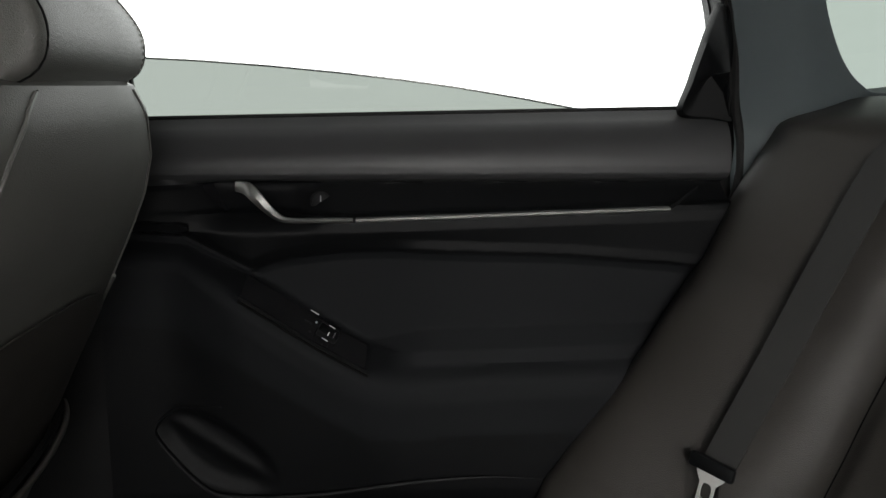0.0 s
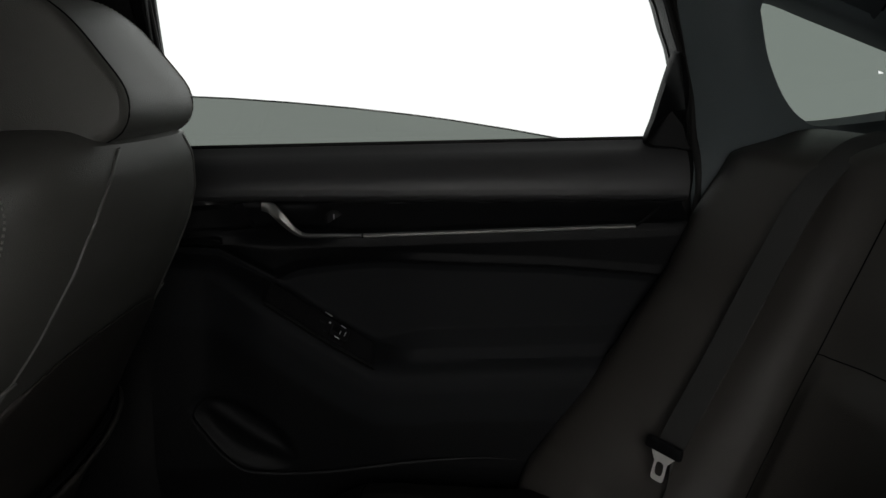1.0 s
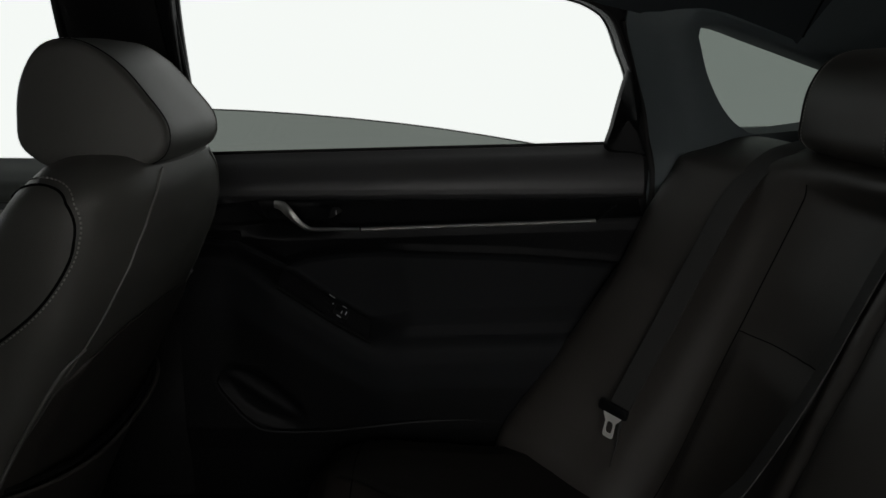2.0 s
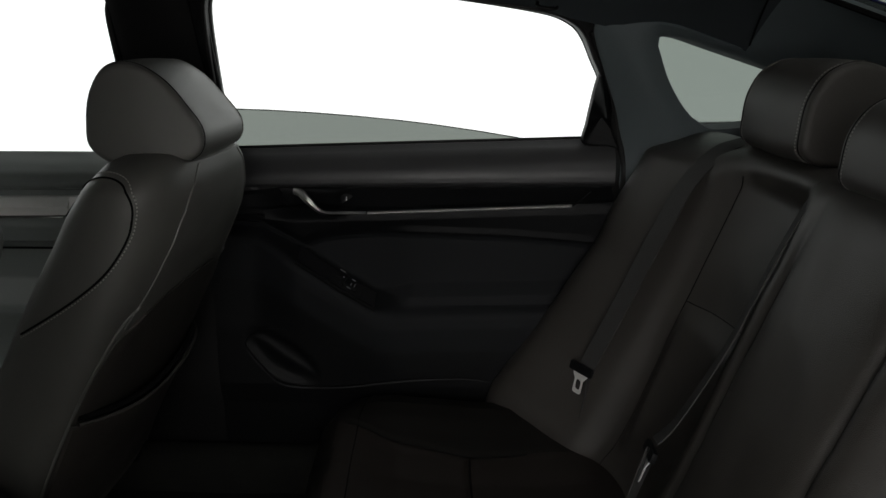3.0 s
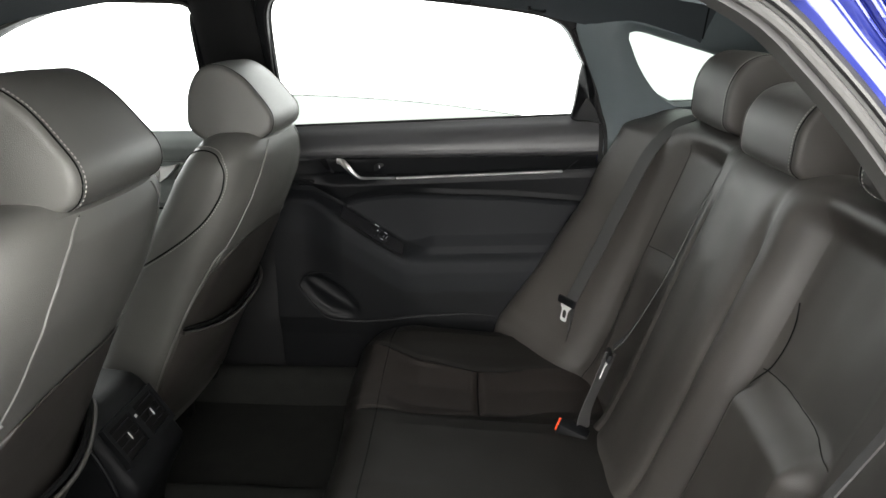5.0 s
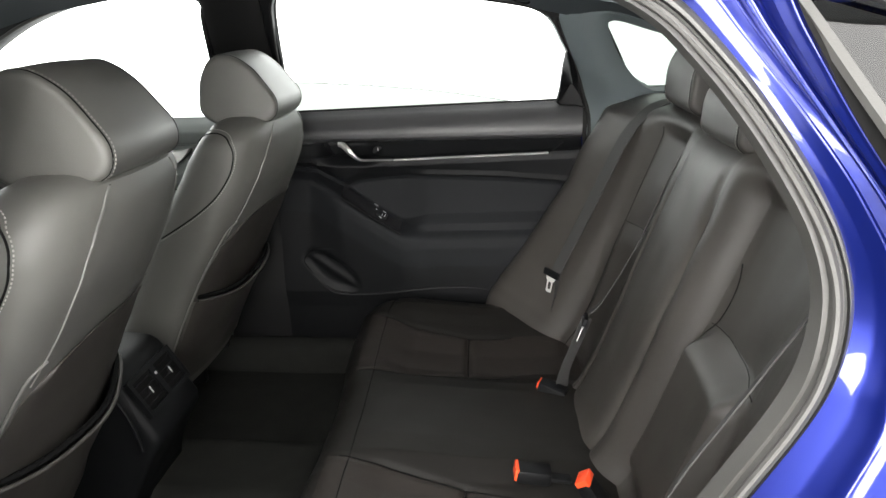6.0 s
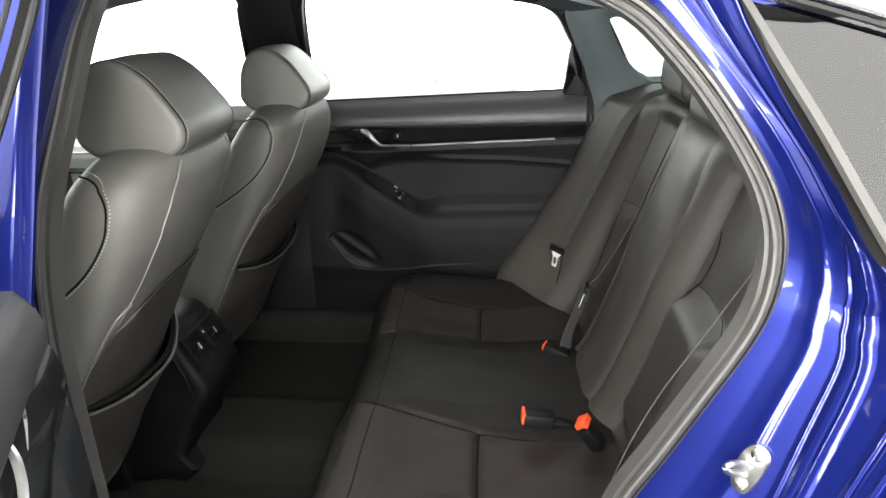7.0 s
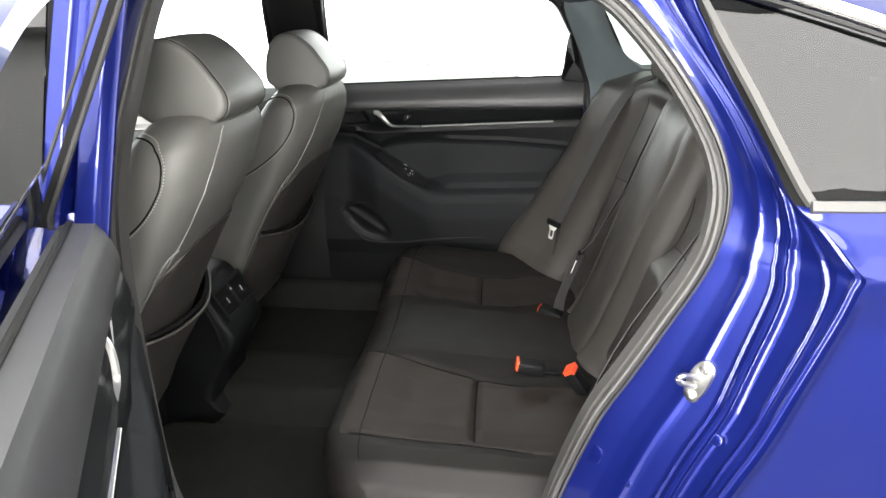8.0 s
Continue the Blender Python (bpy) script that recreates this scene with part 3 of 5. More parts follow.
# the front side of the doorway: painted pillar from seal to outer skin
front_a = spline([SEAL[i] for i in (0, 27, 26, 25, 24, 23, 22)], 50)
front_b = spline([(-0.12, -0.690, 1.400), (-0.175, -0.720, 1.318), (-0.218, -0.757, 1.20), (-0.256, -0.810, 1.06), (-0.280, -0.845, 0.90), (-0.295, -0.85, 0.65), (-0.29, -0.85, 0.42)], 50)
FSTEP = [(0, 0), (0.1, 0.002), (0.35, 0.02), (0.55, 0.022), (0.62, 0.030), (0.9, 0.026), (0.95, 0.004), (1, 0)]
part("pillar_jamb", grid(lambda i, k: tuple(front_a[int(i)] * (1 - k) + front_b[int(i)] * k + np.array((0.3, 1, 0)) * lerp(k, FSTEP)), range(50), np.linspace(0, 1, 33)), BLUE, car,
     "blue painted middle pillar in the doorway", angle=60)
# door sill, painted, and its plastic step plate
part("door_sill", grid(lambda x, k: (x, -0.70 - 0.15 * k, 0.295 - 0.012 * smooth(0.1, 0.2, k) - 0.03 * smooth(0.75, 1, k)), np.linspace(-0.42, 0.66, 20), np.linspace(0, 1, 14)), BLUE, car)
for s in (1, -1):
    part("sill_cover", mirror(thick(grid(lambda x, k: (x, 0.69 - 0.12 * k, 0.262 + 0.03 * math.sin(math.pi * min(1, k * 1.2)) - 0.10 * smooth(0.7, 1, k)), np.linspace(-1.2, 0.46, 30), np.linspace(0, 1, 14)), (0, 0, -0.02)), s), CARPET, car,
         "black sill cover")

# dark flange and seal behind the closed right door's rear edge
part("door_gap", thick(grid(lambda u, z: (lerp(z, [(0.40, 0.36), (0.65, 0.53), (0.9, 0.595), (1.05, 0.585), (1.15, 0.56), (1.30, 0.49)]) + 0.10 * u, tumble(z) + 0.018 - 0.02 * u, z), np.linspace(0, 1, 6), np.linspace(0.40, 1.30, 40)), (0, 0.02, 0)), RUBBER_DARK, car)
part("door_gap_seal", tube(spline([(0.50, tumble(1.27) - 0.004, 1.27), (0.557, tumble(1.15) - 0.006, 1.15), (0.588, tumble(1.05) - 0.010, 1.05), (0.607, 0.712, 0.98), (0.600, 0.706, 0.90), (0.55, 0.70, 0.74), (0.45, 0.69, 0.56)], 50), 0.007, 8), RUBBER_DARK, car)

# floor pan with carpet
part("carpet", thick(grid(lambda x, y: (x, y, 0.195 + 0.085 * rise(-0.17, -0.10, 0.10, 0.17, y) + 0.004 * noise.noise((x * 9, y * 9, 0)) + 0.05 * smooth(0.0, 0.25, x)),
                          np.linspace(-1.3, 0.5, 60), np.linspace(-0.62, 0.62, 60)), (0, 0, -0.03)), CARPET, car, "black carpet with a low tunnel in the middle")
part("under_body", box_at((0.2, 0, 0.15), (3.0, 1.6, 0.05), 0.01), VOID, car)
for wx in (-1.45, 1.38):
    for s in (1, -1):
        ring = [(0.0, 0.215), (0.10, 0.215), (0.115, 0.235), (0.12, 0.29), (0.105, 0.322), (0.08, 0.33), (-0.08, 0.33), (-0.105, 0.322), (-0.12, 0.29), (-0.115, 0.235), (-0.10, 0.215)]
        tyre = part("tyre", loft([[(wx + r * math.cos(a), s * 0.80 + y, 0.33 + r * math.sin(a)) for y, r in ring] for a in np.linspace(0, 2 * math.pi, 41)], caps=False), RUBBER_DARK, car, "black road tyre")
        part("rim", disc((wx, s * 0.74, 0.33), (0, s, 0), 0.216, 0.13, 40, 0.08), STEEL, tyre, "grey wheel rim")


# middle pillars inside
def mid_pillar(s):
    def f(u, z):
        x = (-0.475 if s > 0 else -0.435) + (0.168 if s > 0 else 0.155) * u + 0.02 * (z - 1.0) * (1 - u)
        low = smooth(0.60, 0.42, z)
        x += low * (0.05 * (u - 0.5)) - 0.04 * smooth(1.0, 0.92, z) * (1 - u)
        return x, tumble(z) - 0.012 - 0.018 * math.sin(math.pi * u) ** 0.6 - 0.030 * low, z
    zs = np.r_[np.linspace(0.22, 0.7, 22), np.linspace(0.72, 1.36, 26)]
    body = part("middle_pillar_cover", mirror(thick(grid(f, np.linspace(0, 1, 14), zs), (0, 0.03, 0)), s), PILLAR_TRIM, car, "dark plastic cover of the middle pillar")
    part("belt_slot", mirror(box_at((-0.478, tumble(1.20) - 0.022, 1.19), (0.008, 0.012, 0.055), 0.003), s), HARD, body)
    for k, (mat, r) in enumerate(((RUBBER, 0.006), (HARD, 0.007), (RUBBER_DARK, 0.006))):
        line = [((-0.318 if s > 0 else -0.30) + 0.012 * k + 0.006 * (z - 1.0), tumble(z) + 0.000 + 0.010 * k, z) for z in np.linspace(0.98, 1.335, 16)]
        part("pillar_seal", mirror(tube(line, r, 8), s), mat, body)


mid_pillar(1)
mid_pillar(-1)

# parcel shelf, boot wall and the closed front of the cabin
part("parcel_shelf", thick(grid(lambda x, y: (x, y, 1.030 + 0.02 * (x - 0.85)), np.linspace(0.86, 1.5, 12), np.linspace(-0.66, 0.66, 16)), (0, 0, -0.03)), LINER, car, "black cloth parcel shelf behind the rear seat")
part("rear_bulkhead", box_at((0.95, 0, 0.65), (0.04, 1.36, 0.75), 0.01), LINER, car)
dash = spline([(-1.32, 0.55), (-1.22, 0.62), (-1.20, 0.80), (-1.26, 0.93), (-1.40, 0.99), (-1.75, 1.0), (-1.8, 0.6)], 30, closed=True)
part("dashboard", loft([[(x, y, z) for x, z in dash] for y in np.linspace(-0.72, 0.72, 12)]), SOFT, car, "black padded dashboard")


# ---- doors ----
def hung(name, geo, mat, parent, hinge, label):
    """A part of the car that turns about a hinge of its own."""
    ob = new(name, mesh_of(name, geo, mat, hinge))
    ob.parent = parent
    ob.location = Vector(hinge) - BASE[parent]
    BASE[ob] = Vector(hinge)
    return tagged(ob, label)


def padbot(x):
    return 0.922 + (x + 0.29) * 0.018


def chrome_z(x):
    return lerp(x, [(-0.34, 0.878), (0.03, 0.877), (0.49, 0.899), (0.6, 0.905)])


def arm_edge(x):
    return lerp(x, [(-0.36, 0.822), (-0.22, 0.812), (-0.126, 0.762), (-0.025, 0.694), (0.048, 0.651), (0.10, 0.645), (0.41, 0.656), (0.62, 0.66)])


def crease(x):
    return max(lerp(x, [(-0.36, 0.79), (-0.134, 0.790), (-0.10, 0.805), (-0.076, 0.813), (0.0, 0.823), (0.09, 0.828), (0.34, 0.823), (0.5, 0.812), (0.62, 0.80)]), arm_edge(x) + 0.034)


def door_depth(x, z):
    """The distance of the right door's inner face from the car's middle."""
    b, p, c, e, k = belt(x), padbot(x), chrome_z(x), arm_edge(x), crease(x)
    fr = smooth(-0.17, -0.26, x)                      # towards the front edge the face is plainer
    arm = 0.622 + 0.045 * smooth(-0.12, -0.25, x) + 0.02 * smooth(0.42, 0.55, x)
    sf = smooth(0.04, 0.14, x)                        # behind the switches the ledge rounds off
    arm, ins = arm + 0.016 * sf, 0.704 - 0.012 * sf
    pts = [(0.20, 0.668), (0.40, 0.662), (0.455, 0.650), (e - 0.04, arm + 0.002), (e - 0.012, arm + 0.002 + 0.004 * sf), (e, arm + 0.007 + 0.009 * sf), (e + 0.008, arm + 0.016 + 0.012 * sf),
           (e + 0.030, ins - 0.004 - 0.018 * sf), (e + 0.034 + 0.025 * sf, ins), (k - 0.014, ins), (k - 0.003, ins - 0.005), (k + 0.004, ins - 0.012), (k + 0.020, 0.680), (c - 0.020, 0.671), (c - 0.006, 0.672),
           (c + 0.004, 0.676), (c + 0.007, 0.690 - 0.012 * fr), (p - 0.010, 0.716 - 0.03 * fr), (p - 0.003, 0.722 - 0.03 * fr), (p + 0.004, 0.700), (p + 0.012, 0.693), (p + 0.030, 0.692), (b - 0.040, 0.703), (b - 0.015, 0.722), (b - 0.004, 0.740), (b, 0.752)]
    pts = sorted(pts)
    y = lerp(z, pts)
    if z > p + 0.010:
        even = sum(lerp(min(z + d, b), pts) for d in (-0.010, -0.005, 0.0, 0.005, 0.010)) / 5
        y += (even - y) * smooth(p + 0.010, p + 0.028, z)
    # the bowl behind the opening lever
    bowl = math.exp(-(((x + 0.105) / 0.075) ** 4) - ((z - 0.895) / 0.030) ** 4)
    y += 0.030 * bowl * (z < p)
    # speaker hollow in the lower face, deepest along its lower front side
    u, v = ((x + 0.178) * 0.829 - (z - 0.525) * 0.559) / 0.112, ((x + 0.178) * 0.559 + (z - 0.525) * 0.829) / 0.054
    y += 0.013 * smooth(1.0, 0.62, math.hypot(u, v)) - 0.006 * math.exp(-((v - 0.05) / 0.22) ** 2) * smooth(0.95, 0.6, abs(u))
    return y


WINDOW = [(-0.302, 1.012), (-0.298, 1.15), (-0.288, 1.29), (-0.272, 1.338), (-0.240, 1.355), (-0.03, 1.357), (0.18, 1.339), (0.385, 1.311), (0.452, 1.291), (0.484, 1.264), (0.512, 1.215), (0.534, 1.176), (0.560, 1.11), (0.585, 1.035)]
GLASS_TOP = [(-0.33, 1.096), (-0.28, 1.096), (-0.20, 1.094), (-0.10, 1.089), (0.0, 1.082), (0.10, 1.073), (0.18, 1.064), (0.28, 1.050), (0.38, 1.034), (0.46, 1.018)]
POCKET_RIM = [(-0.165, 0.601), (-0.21, 0.597), (-0.247, 0.584), (-0.266, 0.560), (-0.255, 0.532), (-0.220, 0.489), (-0.190, 0.461), (-0.165, 0.451), (-0.103, 0.447), (-0.014, 0.453), (0.06, 0.464), (0.14, 0.473), (0.24, 0.478), (0.33, 0.470)]


def rear_door(s, opened):
    hinge = (-0.345, 0.845 * s, 0.6)
    def inner(x, z):
        y = door_depth(x, z)
        return y if s > 0 else 0.700 + (y - 0.700) * 0.4

    xs = np.linspace(-0.335, 0.585, 190)
    us = np.r_[np.linspace(0, 0.52, 70, endpoint=False), np.linspace(0.52, 1, 150)]
    card = grid(lambda x, u: (x, inner(x, 0.26 + (belt(x) - 0.26) * u), 0.26 + (belt(x) - 0.26) * u), xs, us)
    lower = pick(card, lambda c: c[2] < arm_edge(c[0]) - 0.10)
    door = hung("car_door", mirror(thick(lower, (0, 0.015, 0)), s), HARD, car, hinge,
                "black trimmed rear door, closed, its window partly lowered" if s > 0 else "rear door standing open, black trim inside, blue outside")
    back = (0, 0.012, 0)
    top = pick(card, lambda c: c[2] > padbot(c[0]) - 0.003)
    part("upper_pad", mirror(thick(top, back if s > 0 else (0, 0.05, 0)), s), SOFT, door, "soft black padded door top")
    part("inlay", mirror(thick(pick(card, lambda c: chrome_z(c[0]) + 0.006 < c[2] <= padbot(c[0]) - 0.003), back), s), HARD, door, "dark inlay band above the metal strip")
    part("door_card", mirror(thick(pick(card, lambda c: crease(c[0]) - 0.001 < c[2] <= chrome_z(c[0]) + 0.006), back), s), HARD, door)
    part("insert", mirror(thick(pick(card, lambda c: arm_edge(c[0]) + 0.028 < c[2] <= crease(c[0]) - 0.001), back), s), DOOR_CLOTH, door, "dark padded door insert")
    part("armrest", mirror(thick(pick(card, lambda c: arm_edge(c[0]) - 0.10 <= c[2] <= arm_edge(c[0]) + 0.028), back), s), DOOR_CLOTH, door, "black armrest with a sloping front")
    # metal strip, in two lengths
    def strip(x0, x1, w0, w1, n=40):
        rings = []
        for t in np.linspace(0, 1, n):
            x = x0 + (x1 - x0) * t
            w, z = w0 + (w1 - w0) * t, chrome_z(x)
            y = 0.668 if s > 0 else 0.690
            w *= 1.0 if s > 0 else 0.6
            rings.append([(x, y + 0.010, z - 1.1 * w)] + [(x, y - 0.0045 * math.cos(a), z + w * math.sin(a)) for a in np.linspace(-1.4, 1.4, 7)] + [(x, y + 0.012, z + 1.1 * w)])
        return loft(rings)
    bar = part("metal_strip", mirror(strip(0.031, 0.488, 0.0028, 0.0030), s), SATIN, door, "thin satin chrome strip")
    part("strip_end", mirror(loft([[(x, 0.672 + 0.004 * t, z - 0.003), (x, 0.664 + 0.010 * t, z), (x, 0.672 + 0.004 * t, z + 0.003)] for t, x, z in ((0, 0.488, 0.899), (0.4, 0.500, 0.906), (1, 0.530, 0.930))]), s), HARD, bar)
    lever = spline([(-0.140, 0.921, 0.688), (-0.122, 0.919, 0.678), (-0.108, 0.908, 0.670), (-0.092, 0.892, 0.666), (-0.076, 0.880, 0.665), (-0.060, 0.8765, 0.665), (-0.02, 0.8765, 0.666), (0.027, 0.877, 0.667)], 44)
    rings = []
    for i, (x, z, y) in enumerate(lever):
        t = lever[min(i + 1, 43)] - lever[max(i - 1, 0)]
        t = t / np.linalg.norm(t)
        nx, nz = -t[1], t[0]
        w = (1.0 if s > 0 else 0.5) * lerp(i / 43, [(0, 0.008), (0.12, 0.0105), (0.3, 0.007), (0.5, 0.0035), (1, 0.0030)])
        y += 0.0 if s > 0 else 0.03
        rings.append([(x + nx * w, y + 0.006, z + nz * w), (x + nx * w, y, z + nz * w), (x, y - 0.003, z), (x - nx * w, y, z - nz * w), (x - nx * w, y + 0.006, z - nz * w)])
    part("door_handle", mirror(loft(rings), s), SATIN, door, "curved satin chrome door opening lever")
    part("handle_bowl", mirror(grid(lambda t, k: (-0.190 + 0.055 * t ** 1.3 + 0.010 * k, 0.704 + 0.02 * k, 0.920 - 0.052 * t ** 0.8), np.linspace(0, 1, 14), np.linspace(0, 1, 5)), s), GLOSSY, door)
    lock = part("lock_button", mirror(disc((-0.022, 0.713, 0.898), (0, -1, 0.1), 0.013, 0.006, 24), s), HARD, door, "round black lock button")
    part("lock_ring", mirror(tube([(-0.022 + 0.0150 * math.cos(a), 0.710, 0.898 + 0.0150 * math.sin(a)) for a in np.linspace(0, 2 * math.pi, 24, endpoint=False)], 0.0016, 6, closed=True), s), HARD, lock)
    part("lock_mark", mirror(merge(box_at((-0.022, 0.7058, 0.902), (0.0016, 0.001, 0.009), 0.0003), box_at((-0.019, 0.7058, 0.893), (0.004, 0.001, 0.0016), 0.0003)), s), PRINT, lock)
    # switch plate on the sloping armrest
    if s > 0:
        def ledge(x, k):
            e = arm_edge(x)
            return np.array((x, 0.6295 + 0.058 * k, e + 0.0075 + 0.0215 * k))
        plate = part("switch_plate", mirror(thick(grid(lambda x, k: ledge(x, k) + np.array((0, -0.0015, 0.002)), np.linspace(-0.128, 0.046, 30), np.linspace(0.10, 0.95, 8)), (0, 0.002, -0.004)), s), GLOSSY, door, "gloss black switch plate")
        part("plate_edge", mirror(tube([ledge(x, 0.04) + np.array((0, -0.002, 0.001)) for x in np.linspace(-0.130, 0.050, 30)], 0.0022, 8), s), HARD, plate)
        part("plate_groove", mirror(tube([ledge(x, -0.06) + np.array((0, -0.002, 0.0)) for x in np.linspace(-0.130, 0.050, 30)], 0.0018, 6), s), VOID, plate)
        sw = ledge(-0.010, 0.55)
        switch = part("window_switch", mirror(box_at(sw + np.array((0, -0.004, 0.006)), (0.032, 0.022, 0.012), 0.003, 18, 32, 0), s), HARD, plate, "black rocker window switch")
        marks = [(-0.008, 0.2, 0.010, 0.0014), (0.0, 0.75, 0.010, 0.0014), (-0.004, 0.45, 0.0014, 0.008), (0.004, 0.5, 0.0014, 0.010), (-0.022, 0.62, 0.003, 0.003), (-0.026, 0.92, 0.014, 0.0016)]
        part("switch_mark", mirror(merge(*[box_at(ledge(-0.004 + a, k) + np.array((0, -0.0085, 0.0125)), (w, 0.001, h), 0.0003, -62, 34, 0) for a, k, w, h in marks]), s), PRINT, switch)
    # lower pocket with the loudspeaker
    rim = spline(POCKET_RIM, 90)
    radius = [0.0012 + 0.0038 * smooth(0, 16, i) * smooth(89, 60, i) for i in range(90)]
    rings = [[(x, inner(x, z) - r * 0.6 - r * math.sin(a), z + r * math.cos(a)) for a in np.linspace(0, 2 * math.pi, 9)] for (x, z), r in zip(rim, radius)]
    part("pocket_rim", mirror(loft(rings), s), HARD, door, "raised rim of the door pocket round the loudspeaker hollow")
    # window frame, divider and lowered pane
    w = spline(WINDOW, 90)
    prof = [(-0.002, -0.016), (-0.004, 0.004), (0.000, 0.045), (0.030, 0.048), (0.034, -0.004), (0.024, -0.016)]
    if s < 0:
        prof = [(-0.001, -0.001), (-0.001, 0.002), (0.000, 0.008), (0.007, 0.009), (0.009, -0.001)]
    def frame_y(x, z):
        return tumble(z) + (0.0 if s > 0 else (0.035 - 0.09 * (z - 1.03)) * smooth(0.2, -0.1, x))
    loop = sweep([(x, frame_y(x, z) + 0.014, z) for x, z in w], prof, (0, 1, 0))
    if s > 0:
        frame_ob = part("window_frame", loop, HARD, door, "black window frame")
    else:
        frame_ob = part("window_frame", mirror(pick(loop, lambda c: c[0] > -0.25), s), BLUE, door, "blue painted window frame")
        part("front_frame", mirror(pick(loop, lambda c: c[0] <= -0.25), s), VOID, door, "black front upright of the window frame")
        part("frame_lip", mirror(tube([(x - 0.016, frame_y(x, z) + 0.012, z) for x, z in w[:34]], 0.005, 8), s), RUBBER, door, "grey rubber lip along the frame")
    part("frame_seal", mirror(tube([(x + 0.004, frame_y(x, z) - (0.004 if s > 0 else -0.010), z - 0.002) for x, z in (w if s > 0 else w[:30])], 0.004, 8), s), RUBBER_DARK, frame_ob)
    part("run_channel", mirror(tube([(x + 0.001, frame_y(x, z) + 0.034, z) for x, z in w], 0.006 if s > 0 else 0.003, 6), s), RUBBER_DARK, frame_ob)
    tri = [(0.512, 1.033), (0.514, 1.08), (0.518, 1.13), (0.523, 1.172), (0.530, 1.190), (0.548, 1.165), (0.577, 1.10), (0.602, 1.025), (0.56, 1.025)]
    pts = spline(tri, 60, closed=True)
    c = pts.mean(axis=0)
    part("corner_cover", mirror(loft([[(c[0] + (x - c[0]) * k, tumble(z) + d, c[1] + (z - c[1]) * k) for x, z in pts] for k, d in ((1.0, 0.012), (1.0, 0.004), (0.93, -0.006), (0.4, -0.008), (0.02, -0.008))], caps=False), s), HARD, door,
         "black triangular corner cover")
    part("belt_seal", mirror(tube([(x, 0.753, belt(x) + 0.001) for x in np.linspace(-0.33, 0.52, 30)], 0.005, 8), s), RUBBER_DARK, door)
    tops = [(x, lerp(x, GLASS_TOP)) for x in np.linspace(-0.33, 0.46, 60)]
    pane_ob = part("window_glass", mirror(thick(grid(lambda i, k: (tops[int(i)][0], 0.775 - 0.25 * (0.86 + (tops[int(i)][1] - 0.86) * k - 1.05), 0.86 + (tops[int(i)][1] - 0.86) * k), range(60), np.linspace(0, 1, 10)), (0, 0.004, 0)), s), TINT, door,
                   "green tinted window pane, lowered most of the way")
    pane_ob.visible_shadow = False
    part("glass_edge", mirror(tube([(x, 0.777 - 0.25 * (z - 1.05), z + 0.0008) for x, z in tops], 0.0016, 6), s), CHROME, pane_ob, "polished bright upper edge")
    # outer skin
    def skin(x, z):
        return x, outer(z) - 0.028 * smooth(0.975, 1.06, z) - 0.010 * smooth(0.985, 0.90, z) + 0.03 * smooth(0.85, 0.5, z), z
    xs2 = np.linspace(-0.36, 0.70, 20)
    part("outer_skin", mirror(thick(grid(skin, xs2, np.linspace(0.28, 0.985 if s > 0 else 1.04, 40)), (0, -0.006, 0)), s), BLUE, door, "blue painted outer skin")
    part("front_end", mirror(box_at((-0.345, 0.775, 0.64), (0.012, 0.14, 0.76), 0.004), s), BLUE, door)
    part("belt_strip", mirror(box_at((0.11, 0.815, 0.985 if s > 0 else 1.043), (0.86, 0.016, 0.012), 0.003, 0, -1.5, 0), s), CHROME, door, "chrome strip along the window sill")
    door.rotation_euler = (0, 0, radians(opened))
    return door


rear_door(1, 0)
rear_door(-1, -62.2)


